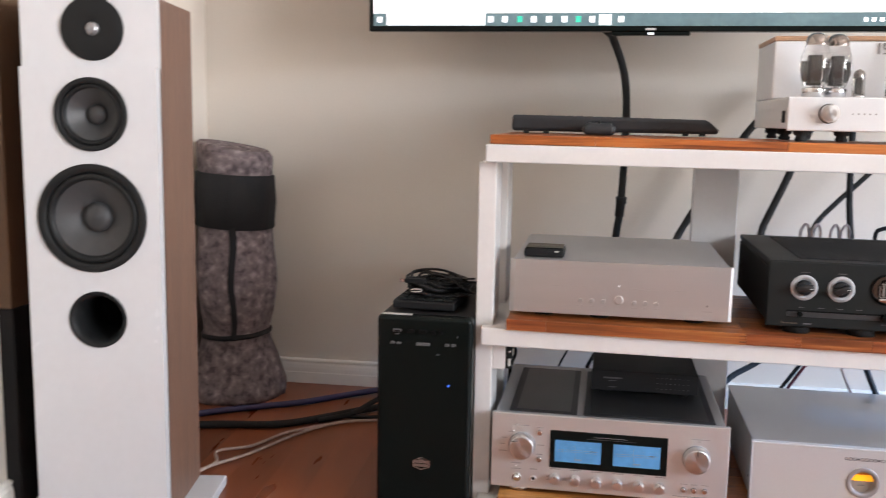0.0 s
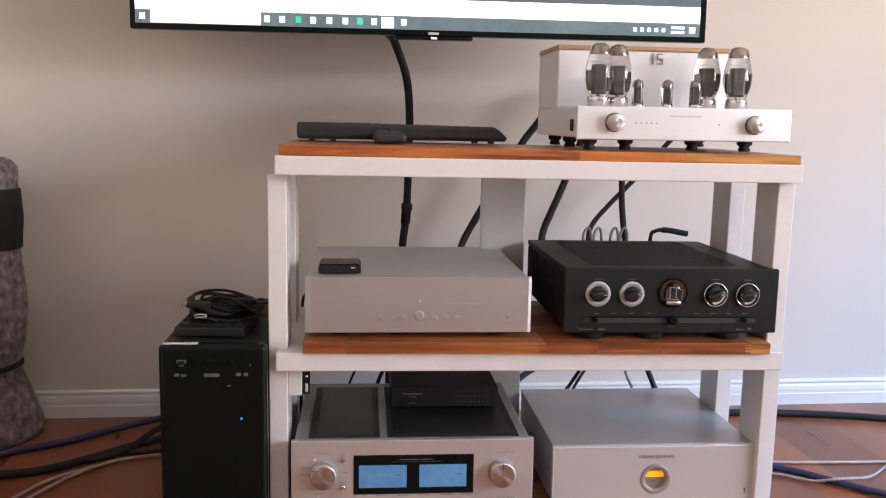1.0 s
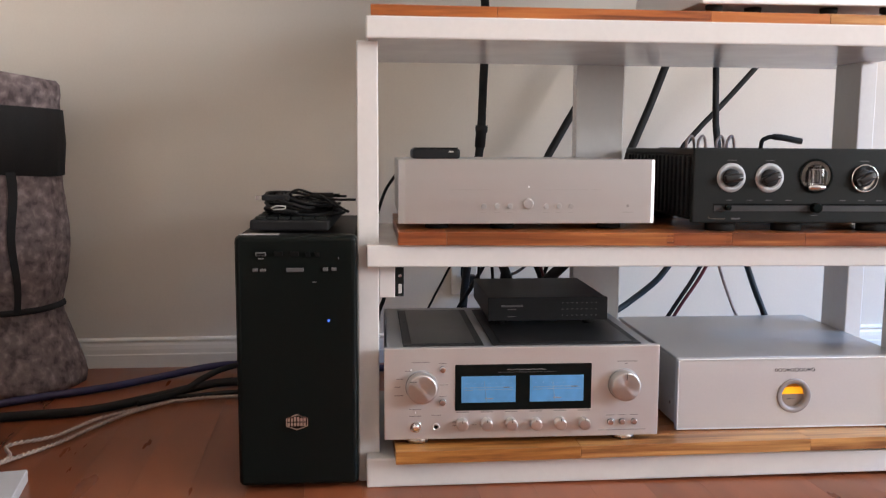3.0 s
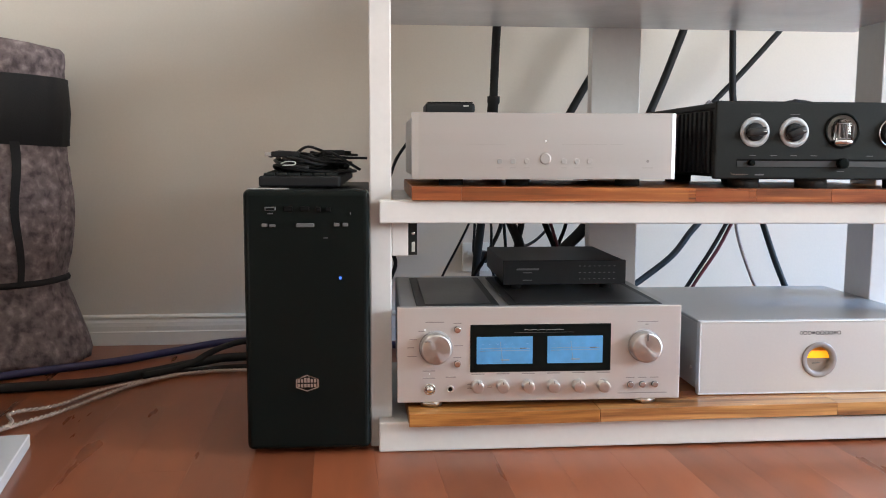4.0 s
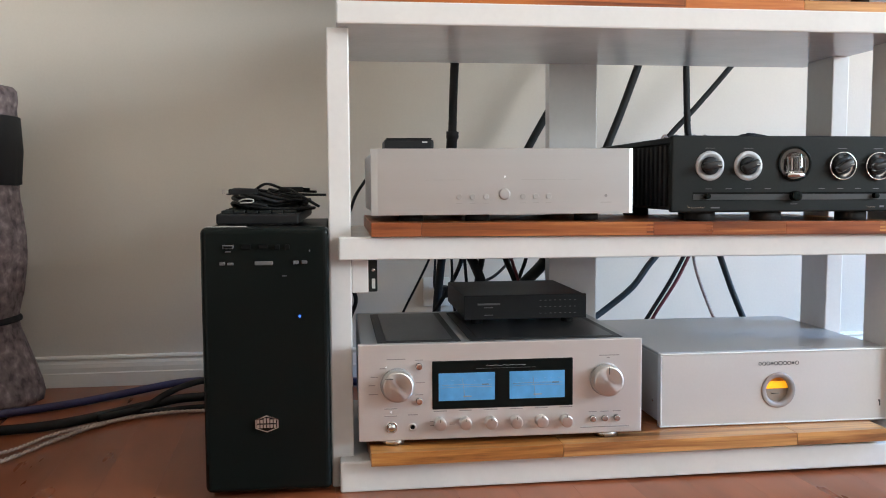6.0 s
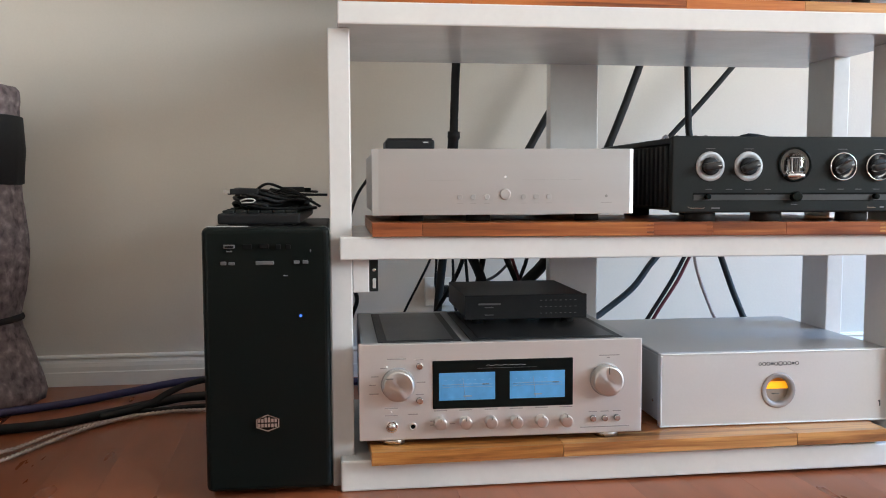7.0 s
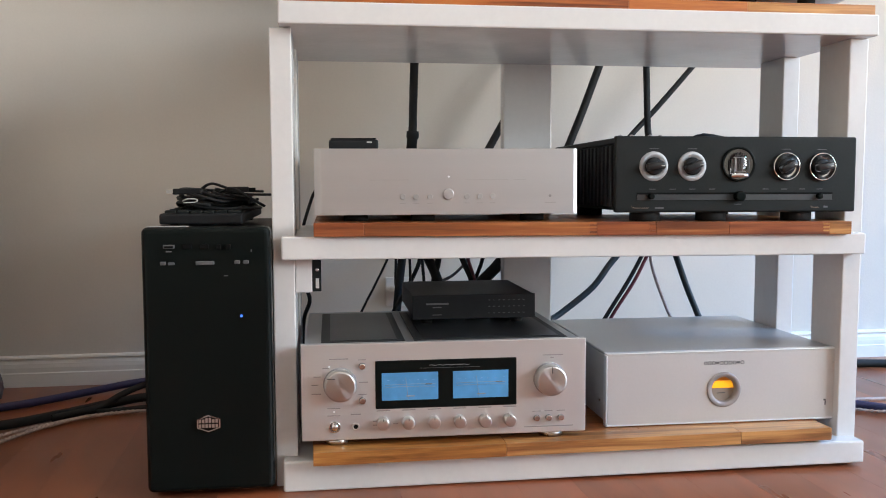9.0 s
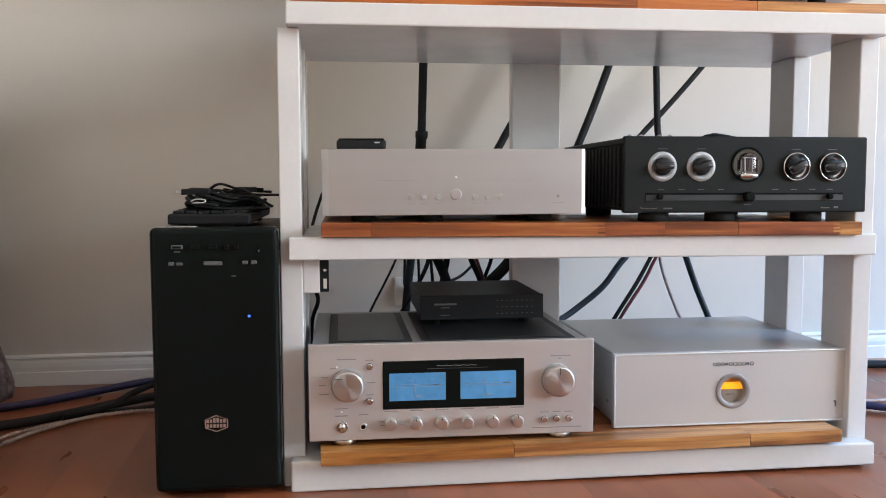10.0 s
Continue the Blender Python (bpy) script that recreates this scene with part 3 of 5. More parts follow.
part("power_button", lathe(((0.0088, 0), (0.0088, 0.002), (0.0068, 0.002), (0.0068, 0.0008), (0.0052, 0.0008), (0.0052, 0.005), (0.001, 0.0055)), front(0.0515, 0, 0.0275), 28), CHROME, amp, "chrome ringed power button")
jack = part("headphone_socket", lathe(((0.0058, 0), (0.0058, 0.0022), (0.0036, 0.0022), (0.0034, 0.0003)), front(0.0830, 0, 0.0268), 24, caps=False), KNOB, amp)
part("socket_hole", lathe(((0.0034, 0.0004), (0.0034, 0.0012)), front(0.0830, 0, 0.0268), 16), VOID, jack)
for x0, x1, z in ((0.045, 0.073, 0.130), (0.0345, 0.044, 0.1165), (0.021, 0.032, 0.104), (0.018, 0.028, 0.0915), (0.018, 0.032, 0.078), (0.041, 0.060, 0.0555), (0.041, 0.060, 0.0445), (0.076, 0.091, 0.0455), (0.089, 0.102, 0.094), (0.370, 0.402, 0.1275), (0.382, 0.387, 0.1235), (0.341, 0.418, 0.0165), (0.109, 0.119, 0.034), (0.109, 0.116, 0.028), (0.139, 0.147, 0.029)):
    bar(amp, x0, x1, z, 0, 0.0014, INK)
part("lamp", lathe(((0.001, 0), (0.001, 0.001)), front(0.0445, 0, 0.1185), 10), LED_W, amp)
part("lamp", lathe(((0.0009, 0), (0.0009, 0.001)), front(0.0510, 0, 0.0505), 10), LED_W, amp)

SHIFT = Vector((0, 0, 0))

# ---- small black box on the amplifier ----
conv = thing("small_hifi_box", pose(0.211, 0.160, 0.2224), "small black metal hifi box standing on the silver amplifier", "hifi component")
part("case", box(0, 0.208, 0.002, 0.235, 0.012, 0.050, 0.0015), BLACK, conv)
part("front_plate", box(-0.001, 0.209, 0, 0.006, 0.010, 0.051, 0.001), BLACK_MATT, conv)
for x in (0.025, 0.182):
    for y in (0.03, 0.20):
        foot(conv, x, y, 0.0, 0.0118, 0.010, RUBBER)
bar(conv, 0.022, 0.060, 0.036, -0.0002, 0.0030, INK_DIM, "maker_mark")
bar(conv, 0.033, 0.048, 0.0302, -0.0002, 0.0014, INK_DIM)
bar(conv, 0.033, 0.048, 0.0175, -0.0002, 0.0012, INK_DIM)
for r in range(3):
    for c in range(8):
        bar(conv, 0.128 + c * 0.0085, 0.131 + c * 0.0085, 0.041 - r * 0.011, -0.0002, 0.0009, INK_DIM, "mark")

# ---- power amplifier with an amber window ----
WINDOW_BACK = mat("bronzed_window_back", (0.34, 0.28, 0.24), 0.4, 0.3, vary=0.08, bump=0)
pwr = thing("power_amplifier", pose(0.5095, 0.044, 0.0675), "silver aluminium power amplifier with a round amber window", "amplifier")
WP, HP = 0.3940, 0.1205
part("front_panel", baffle(0.0032, WP - 0.0032, 0, 0.014, 0.0042, HP - 0.0032, [(0.1980, 0.0560, 0.0205)]), SILVER_FROST, pwr)
# paler metal than the panel puts the chamfer's highlight into the colour
for x0, x1, z0, z1 in ((0, WP, HP - 0.0030, HP), (0, WP, 0.0010, 0.0040), (0, 0.0030, 0.0042, HP - 0.0032), (WP - 0.0030, WP, 0.0042, HP - 0.0032)):
    part("front_edge", box(x0, x1, -0.0002, 0.014, z0, z1, 0.0013, 2), SILVER_PALE, pwr, "chamfered edge in paler metal for its highlight")
part("lid", box(0.002, WP - 0.002, 0.0145, 0.375, HP - 0.006, HP - 0.0005, 0.0025, 3), LID_SATIN, pwr)
side = part("case", box(0.004, WP - 0.004, 0.0145, 0.372, 0.006, HP - 0.0065, 0.001), SILVER_TOP, pwr)
part("screw", lathe(((0.0028, 0), (0.0026, 0.0012), (0.0008, 0.0014)), pose(0.004, 0.045, 0.036, 0, -90, 0), 12), CHROME, side)
for x in (0.04, 0.36):
    for y in (0.05, 0.33):
        foot(pwr, x, y, 0.0002, 0.006, 0.016, RUBBER)
bezel = part("window_bezel", lathe(((0.0290, 0), (0.0288, 0.0015), (0.0275, 0.0022), (0.0225, 0.0018), (0.0203, 0.0), (0.0200, -0.0075)), front(0.1980, 0, 0.0560), 48, caps=False), BEZEL, pwr, "rounded bronzed ring round the window")
part("window_back", lathe(((0.0203, -0.0075), (0.0001, -0.0074)), front(0.1980, 0, 0.0560), 40, caps=False), WINDOW_BACK, bezel)


def slice_of_disc(a0, a1):
    """A thin plate: the part of a round window between two heights, given as angles."""
    bm = bmesh.new()
    edge = [*np.linspace(radians(a0), radians(a1), 10), *np.linspace(radians(180 - a1), radians(180 - a0), 10)]
    near, far = ([bm.verts.new((0.1980 + 0.0196 * math.cos(a), y, 0.0560 + 0.0196 * math.sin(a))) for a in edge] for y in (0.0062, 0.0072))
    bm.faces.new(near)
    for k in range(len(edge)):
        bm.faces.new((near[k - 1], near[k], far[k], far[k - 1]))
    return bm


part("lit_half", slice_of_disc(4, 42), AMBER, bezel, "glowing amber band")
part("dim_half", slice_of_disc(43, 88), AMBER_DIM, bezel, "dim amber shade over the glowing band")
part("needle", sweep([Vector((0.190, 0.0062, 0.0490)), Vector((0.203, 0.0062, 0.0495))], 0.0006, 4), INK_DARK, bezel)
x = 0.164
for i, w in enumerate((6, 7, 7, 6, 7, 8, 7, 7, 6, 7)):
    w *= 0.001
    if i % 5 == 3:
        part("letter_shape", box(x, x + w - 0.0012, -0.0004, 0.0005, 0.0983, 0.1020), INK_DARK, pwr)
    else:
        part("letter_shape", lathe(((w * 0.47, 0), (w * 0.47, 0.0004), (w * 0.32, 0.0004), (w * 0.32, 0)), front(x + w * 0.45, 0, 0.1000), 14, caps=False), INK_DARK, pwr)
    x += w * 1.02
part("number_mark", box(0.3735, 0.3755, -0.0005, 0.0005, 0.0245, 0.0345), INK_DARK, pwr)
part("number_mark", box(0.3715, 0.3735, -0.0005, 0.0005, 0.0320, 0.0345), INK_DARK, pwr)

# ---- silver converter on the middle shelf ----
dac = thing("silver_hifi_box", pose(0.0515, 0.024, 0.4042), "wide brushed aluminium digital converter with a row of buttons", "hifi component")
WD, HD = 0.4040, 0.1095
bm = bmesh.new()
low, high = ([bm.verts.new((x, y, z)) for x, y in ((0.0, 0.012), (0.0, 0.0065), (0.0100, 0.0), (WD - 0.0058, 0.0), (WD, 0.0026), (WD, 0.012))] for z in (0.0095, HD))
bm.faces.new(low)
bm.faces.new(high)
for k in range(6):
    bm.faces.new((low[k - 1], low[k], high[k], high[k - 1]))
bmesh.ops.bevel(bm, geom=list(bm.edges), offset=0.0006, segments=1, affect="EDGES")
part("front_panel", bm, SILVER, dac, "brushed plate with sloping side edges")
part("case", box(0.004, WD - 0.004, 0.0125, 0.405, 0.0115, HD - 0.002, 0.003), SILVER_TOP, dac)
for x in (0.063, 0.168, 0.343):
    for y in (0.05, 0.36):
        foot(dac, x, y, -0.0015, 0.0114, 0.019, RUBBER)
knob(dac, 0.2023, 0, 0.0405, 0.0080, 0.0026, SILVER, "round selector button", ring=INK_SOFT, seg=28)
for x in (0.1325, 0.1532, 0.1739, 0.2308, 0.2506, 0.2704):
    knob(dac, x, 0, 0.0366, 0.0038, 0.0014, SILVER, "small round button", ring=INK_SOFT, seg=18)
    bar(dac, x - 0.0045, x + 0.0045, 0.0268, 0, 0.0009, INK_SOFT)
part("sensor", lathe(((0.0022, 0), (0.0022, 0.0006)), front(0.3605, 0, 0.0370), 14), INK, dac)
bar(dac, 0.352, 0.3695, 0.0268, 0, 0.0010, INK_SOFT)
for x0, x1 in ((0.082, 0.142), (0.228, 0.296), (0.302, 0.322)):
    bar(dac, x0, x1, 0.0622, 0, 0.0004, INK_SOFT)
part("lamp", lathe(((0.0012, 0), (0.0012, 0.001)), front(0.2027, 0, 0.0668), 10), LED_W, dac)
streamer = thing("small_black_box", pose(0.074, 0.058, 0.5128), "small flat glossy black box on the silver converter", "media box")
part("case", box(0, 0.076, 0, 0.072, 0.0008, 0.0165, 0.004, 3), BLACK_MATT, streamer)
part("lid", box(0.003, 0.073, 0.003, 0.069, 0.0166, 0.0185, 0.0015), BLACK_GLOSS, streamer)
bar(streamer, 0.058, 0.066, 0.012, -0.0001, 0.002, INK_PALE, "mark")

# ---- black tube preamplifier ----
pre = thing("tube_preamplifier", pose(0.5125, 0.014, 0.4028, 0, 0.25, 0), "black tube preamplifier with chrome ringed knobs and porthole", "amplifier")
WV, HV = 0.3970, 0.1300
part("front_panel", box(0, WV, 0, 0.012, 0.0115, HV, 0.003, 3), BLACK, pre)
case = part("case", box(0.006, WV - 0.006, 0.0125, 0.395, 0.0145, HV - 0.012, 0.002), BLACK, pre)
part("lid", box(0.004, WV - 0.004, 0.0125, 0.398, HV - 0.0115, HV - 0.002, 0.002), BLACK, pre)
for i in range(17):
    y = 0.03 + i * 0.021
    part("side_fin", box(0.0015, 0.0058, y, y + 0.011, 0.020, HV - 0.014, 0.0008, 1), BLACK_MATT, case)
for i in range(26):
    y = 0.05 + i * 0.0125
    part("vent_slat", box(0.06, WV - 0.06, y, y + 0.005, HV - 0.0019, HV - 0.0004), BLACK_MATT, pre)
for x in (0.060, 0.170, 0.315):
    for y in (0.035, 0.345):
        foot(pre, x, y, -0.0024 - 0.0009 * x, 0.0142, 0.024, RUBBER)
def grip(x, z, r, turn, parent):
    """A black pointer knob: a round skirt with a raised bar across it."""
    k = part("black_knob", lathe(((r * 0.60, 0.001), (r * 0.58, 0.006), (r * 0.50, 0.0072), (0.0001, 0.0072)), front(x, 0, z), 28, caps=False), BLACK_MATT, parent)
    bm = box(-r * 0.64, r * 0.64, -r * 0.36, r * 0.36, 0.004, 0.0165, 0.0035, 3)
    for v in bm.verts:
        v.co.y *= 1.0 - 0.35 * abs(v.co.x) / (r * 0.64)
    bmesh.ops.transform(bm, matrix=front(x, 0, z) @ pose(0, 0, 0, 0, 0, turn), verts=bm.verts)
    for f in bm.faces:
        f.smooth = True
    part("grip_bar", bm, KNOB_BLACK, k)
    part("pointer", box(x + r * 0.30, x + r * 0.52, -0.0172, -0.0164, z - 0.0005 + r * 0.2 * math.sin(radians(turn)), z + 0.0005 + r * 0.2 * math.sin(radians(turn))), INK_PALE, k)


KNOB_BLACK = mat("satin_black_knob", (0.012, 0.012, 0.013), 0.28, vary=0.1, bump=0, spec=0.5)
TURNED_RING = spun(mat("turned_ring_metal", (0.36, 0.362, 0.37), 0.45, 0.35, vary=0.06, scale=12, bump=0))
DISH = mat("polished_dish", (0.52, 0.515, 0.52), 0.14, 1.0, vary=0.08, scale=20, bump=0)
for i, (x, z, r, turn) in enumerate(((0.0610, 0.0833, 0.0230, 8), (0.1230, 0.0833, 0.0230, 24), (0.2775, 0.0833, 0.0222, 30), (0.3375, 0.0830, 0.0222, 12))):
    if i < 2:
        ring = part("silver_ring", lathe(((r, 0), (r, 0.0012), (r * 0.985, 0.0016), (r * 0.62, 0.0013), (r * 0.60, 0.0006), (0.0001, 0.0005)), front(x, 0, z), 56, caps=False), TURNED_RING, pre, "turned silver ring round a knob")
        part("ring_hollow", lathe(((r * 0.60, 0.0009), (0.0001, 0.0008)), front(x, 0, z), 32, caps=False), VOID, ring)
    else:
        ring = part("chrome_ring", lathe(((r, 0), (r, 0.0048), (r * 0.97, 0.0060), (r * 0.92, 0.0058), (r * 0.90, 0.0044)), front(x, 0, z), 56, caps=False), CHROME, pre, "bright chrome ring round a knob")
        part("dish", lathe(((r * 0.91, 0.0050), (r * 0.82, 0.0030), (r * 0.70, 0.0016), (r * 0.55, 0.0010), (0.0001, 0.0009)), front(x, 0, z), 48, caps=False), DISH, ring, "polished hollow dish")
    grip(x, z, r, turn, ring)
    bar(pre, x - 0.007, x + 0.008, z + 0.0272, 0, 0.0009, INK_DIM)
port = part("porthole", lathe(((0.0275, 0), (0.0275, 0.0022), (0.0262, 0.0030), (0.0245, 0.0026), (0.0240, 0.0006), (0.0001, 0.0004)), front(0.1990, 0, 0.0865), 48, caps=False), BLACK_GLOSS, pre, "round window showing a vacuum tube")
part("window_back", lathe(((0.0238, 0.0009), (0.0001, 0.0008)), front(0.1990, 0, 0.0865), 40, caps=False), DARK_CHROME, port)
flat = lambda x, z: pose(x, -0.0068, z) @ Matrix.Diagonal((1, 0.42, 1, 1))
part("tube", lathe(((0.0118, 0.0), (0.0122, 0.003), (0.0122, 0.024), (0.0104, 0.0300), (0.0060, 0.0335), (0.0001, 0.0350)), flat(0.1990, 0.0700), 24, caps=False), GLASS, port, "small glass tube")
part("tube_base", lathe(((0.0001, -0.0005), (0.0150, 0.0), (0.0150, 0.0045), (0.0128, 0.0062)), flat(0.1990, 0.0662), 28), CHROME, port, "bright tube socket")
for x0, w, z0, z1, m in ((0.1905, 0.0022, 0.0760, 0.0955, PALE_METAL), (0.1945, 0.0016, 0.0745, 0.0965, TUBE_DARK), (0.1975, 0.0030, 0.0760, 0.0950, TUBE_DARK), (0.2020, 0.0016, 0.0745, 0.0965, PALE_METAL), (0.2055, 0.0022, 0.0760, 0.0955, TUBE_DARK), (0.1845, 0.0016, 0.0760, 0.0940, INK_DIM), (0.2125, 0.0016, 0.0760, 0.0940, INK_DIM)):
    part("tube_support", box(x0, x0 + w, -0.0078, -0.0052, z0, z1, 0.0004, 1), m, port)
part("top_clip", box(0.1890, 0.2090, -0.0080, -0.0050, 0.0962, 0.0974), PALE_METAL, port)
part("lower_clip", box(0.1900, 0.2080, -0.0080, -0.0050, 0.0742, 0.0752), PALE_METAL, port)
# not cut in: black above the grey floor paints the recess's shade
groove = part("groove", box(0.0345, 0.3575, -0.0004, 0.0012, 0.0300, 0.0425), VOID, pre, "strip with tiny switches, recess shade as black")
part("groove_floor", box(0.0350, 0.3570, -0.0008, -0.0003, 0.0305, 0.0395), GREY_METAL, groove)
for x in (0.0565, 0.3335):
    knob(pre, x, -0.0006, 0.0365, 0.0045, 0.008, BLACK_GLOSS, seg=18)
knob(pre, 0.1995, -0.0006, 0.0365, 0.0080, 0.012, BLACK_GLOSS, "small black knob", seg=24)
for x in (0.0925, 0.1240, 0.1560, 0.2450, 0.2760, 0.3060, 0.0595, 0.3355):
    bar(pre, x - 0.005, x + 0.005, 0.0478, 0, 0.0009, INK_DIM)
part("maker_mark", sweep([Vector((0.026 + 0.028 * q + 0.0007 * math.cos(60 * q), -0.0002, 0.0188 + 0.0008 * math.sin(60 * q) + 0.0030 * math.exp(-14 * q))) for q in np.linspace(0, 1, 90)], 0.0003, 4), GOLD_INK, pre)
bar(pre, 0.064, 0.078, 0.0185, 0, 0.0022, INK_DIM)
part("maker_mark", sweep([Vector((0.321 + 0.014 * q + 0.0007 * math.cos(32 * q), -0.0002, 0.0190 + 0.0008 * math.sin(32 * q) + 0.0022 * math.exp(-12 * q))) for q in np.linspace(0, 1, 60)], 0.0003, 4), GOLD_INK, pre)
bar(pre, 0.343, 0.350, 0.0195, 0, 0.003, INK_DIM)
bar(pre, 0.194, 0.205, 0.0240, 0, 0.0009, INK_DIM)

# ---- valve amplifier on the top shelf ----
val = thing("valve_amplifier", pose(0.536, 0.062, 0.7397), "silver valve amplifier with glass tubes and wooden lid", "amplifier")
WJ = 0.398
part("chassis", box(0, WJ, 0.010, 0.375, 0.023, 0.078, 0.002), SILVER_PALE, val)
part("front_panel", box(-0.001, WJ + 0.001, 0, 0.010, 0.020, 0.080, 0.0025, 3), SILVER_PALE, val)
part("tube_deck", box(0.004, WJ - 0.004, 0.012, 0.373, 0.0782, 0.080), SILVER_PALE, val)
cover = part("transformer_cover", box(0, WJ - 0.012, 0.180, 0.376, 0.0802, 0.192, 0.003), SILVER_PALE, val, "silver transformer housing")
part("wooden_lid", box(-0.001, WJ - 0.011, 0.178, 0.378, 0.1922, 0.2015, 0.002), LID_WOOD, cover, "pale brown wooden lid")
for x0, x1, z0, z1 in ((0.1883, 0.1919, 0.167, 0.188), (0.1979, 0.2107, 0.1855, 0.188), (0.1979, 0.2007, 0.176, 0.1855), (0.2007, 0.2107, 0.176, 0.1785), (0.2079, 0.2107, 0.167, 0.176), (0.1979, 0.2079, 0.167, 0.1695)):
    part("emblem_stroke", box(x0, x1, 0.1765, 0.180, z0, z1, 0.0006, 1), INK, cover)
for x, z in ((0.068, 0.0512), (0.329, 0.0500)):
    k = part("knob", lathe(((0.0160, 0), (0.0160, 0.0150), (0.0154, 0.0165), (0.0146, 0.0172), (0.0138, 0.0168), (0.0128, 0.0172), (0.0080, 0.0178), (0.0001, 0.0180)), front(x, 0, z), 40, caps=False), SPUN, val, "polished chrome knob")
    part("collar", lathe(((0.0174, 0), (0.0174, 0.0015), (0.0160, 0.002)), front(x, 0, z), 40), GREY_METAL, k)
for i in range(5):
    part("lamp", lathe(((0.0016, 0), (0.0016, 0.0006)), front(0.108 + i * 0.0095, 0, 0.051), 10), INK, val)
bar(val, 0.168, 0.228, 0.0640, 0, 0.0030, INK_PALE, "maker_mark")
part("switch_dot", lathe(((0.0014, 0), (0.0014, 0.0006)), front(0.262, 0, 0.0500), 10), INK_DARK, val)
part("side_socket", box(-0.0022, -0.0001, 0.030, 0.052, 0.034, 0.056, 0.0008, 1), BLACK_MATT, val)
for x, y in ((0.030, 0.030), (0.105, 0.055), (0.230, 0.045), (0.325, 0.030), (0.030, 0.330), (0.350, 0.330), (-0.004 + 0.03, 0.170)):
    part("foot", lathe(((0.0100, 0.0015), (0.0115, 0.006), (0.0085, 0.010), (0.0140, 0.014), (0.0140, 0.0225)), pose(x, y, 0), 24), RUBBER, val)


def big_tube(x, y):
    t = part("power_tube", lathe(((0.0155, 0), (0.0155, 0.014), (0.0150, 0.0155), (0.0170, 0.020), (0.0225, 0.032), (0.0262, 0.046), (0.0272, 0.060), (0.0255, 0.074), (0.0215, 0.088), (0.0196, 0.096), (0.0190, 0.103), (0.0165, 0.110), (0.0100, 0.1150), (0.0001, 0.1165)), pose(x, y, 0.0801), 28, caps=False), GLASS, val, "large clear glass power tube")
    part("base", lathe(((0.0208, 0), (0.0208, 0.0165), (0.0200, 0.0180), (0.0150, 0.0185)), pose(x, y, 0.0801), 32), CHROME, t)
    bm = box(x - 0.0105, x + 0.0105, y - 0.0085, y + 0.0085, 0.104, 0.156, 0.003)
    for u in (-1, 1):
        add_box(bm, x + u * 0.0160 - 0.0056, x + u * 0.0160 + 0.0056, y - 0.004, y + 0.004, 0.110, 0.146, 0.0016, 1)
    part("anode", bm, TUBE_DARK, t)
    part("getter", lathe(((0.0192, 0.0945), (0.0187, 0.102), (0.0160, 0.1095), (0.0096, 0.1142), (0.0001, 0.1158)), pose(x, y, 0.0801), 24, caps=False), CHROME_GETTER, t, "silvered tube top")
    part("stem", lathe(((0.003, 0.0), (0.003, 0.030)), pose(x, y, 0.082), 10), INK_PALE, t)
    part("spacer", lathe(((0.0135, 0.0985), (0.0135, 0.0995)), pose(x, y, 0.0801 - 0.018), 20), INK_PALE, t)


def small_tube(x, y):
    t = part("signal_tube", lathe(((0.0112, 0), (0.0112, 0.045), (0.0095, 0.0505), (0.004, 0.053), (0.001, 0.055)), pose(x, y, 0.0801), 22), GLASS, val, "small clear glass signal tube")
    part("socket", lathe(((0.0125, 0), (0.0125, 0.006), (0.0104, 0.007)), pose(x, y, 0.0801), 22), CHROME, t)
    part("anode", box(x - 0.005, x + 0.005, y - 0.004, y + 0.004, 0.090, 0.118, 0.001), TUBE_DARK, t)
    part("getter", lathe(((0.0099, 0.038), (0.0099, 0.0436), (0.0082, 0.0484), (0.0028, 0.0512)), pose(x, y, 0.0801), 22), CHROME_GETTER, t)


for x, y in ((0.052, 0.060), (0.094, 0.085), (0.274, 0.105), (0.325, 0.080)):
    big_tube(x, y)
for x, y in ((0.140, 0.105), (0.198, 0.105), (0.246, 0.085)):
    small_tube(x, y)

# ---- keyboard and mouse on the top shelf ----
kb = thing("keyboard", pose(0.021, 0.285, 0.7425), "black computer keyboard lying on the wooden board", "keyboard")
bm = box(0, 0.424, 0, 0.085, 0.0055, 0.030, 0.006, 3)
for v in bm.verts:
    v.co.z += max(0, (v.co.z - 0.0055) / 0.0245) * 0.010 * (1 - v.co.y / 0.085) - (0.007 * max(0, v.co.x / 0.424 - 0.3) if v.co.z > 0.02 else 0)
for v in bm.verts:
    if v.co.x > 0.366 and v.co.z > 0.020:
        v.co.x -= 0.024 * (v.co.z - 0.015) / 0.02
part("body", bm, CHARCOAL, kb)
for r in range(3):
    for c in range(19):
        x, y = 0.012 + c * 0.0201, 0.028 + r * 0.0185
        z = 0.0275 + 0.010 * (1 - y / 0.085) - 0.007 * max(0, x / 0.424 - 0.3)
        part("key", box(x, x + 0.0165, y, y + 0.0155, z, z + 0.0045, 0.0012, 1), CHARCOAL, kb)
for x in (0.030, 0.072, 0.358, 0.392):
    part("foot", box(x - 0.006, x + 0.006, 0.004, 0.018, 0.001, 0.0070, 0.001, 1), RUBBER, kb)
ms = thing("computer_mouse", pose(0.172, 0.175, 0.7425), "black computer mouse beside the keyboard", "mouse")
bm = box(0, 0.064, 0, 0.105, 0.0015, 0.029, 0.009, 4)
for v in bm.verts:
    if v.co.z > 0.012:
        v.co.z -= 0.006 * (v.co.y / 0.0525 - 1.1) ** 2
    v.co.x += (0.032 - v.co.x) * 0.12 * (v.co.z > 0.018)
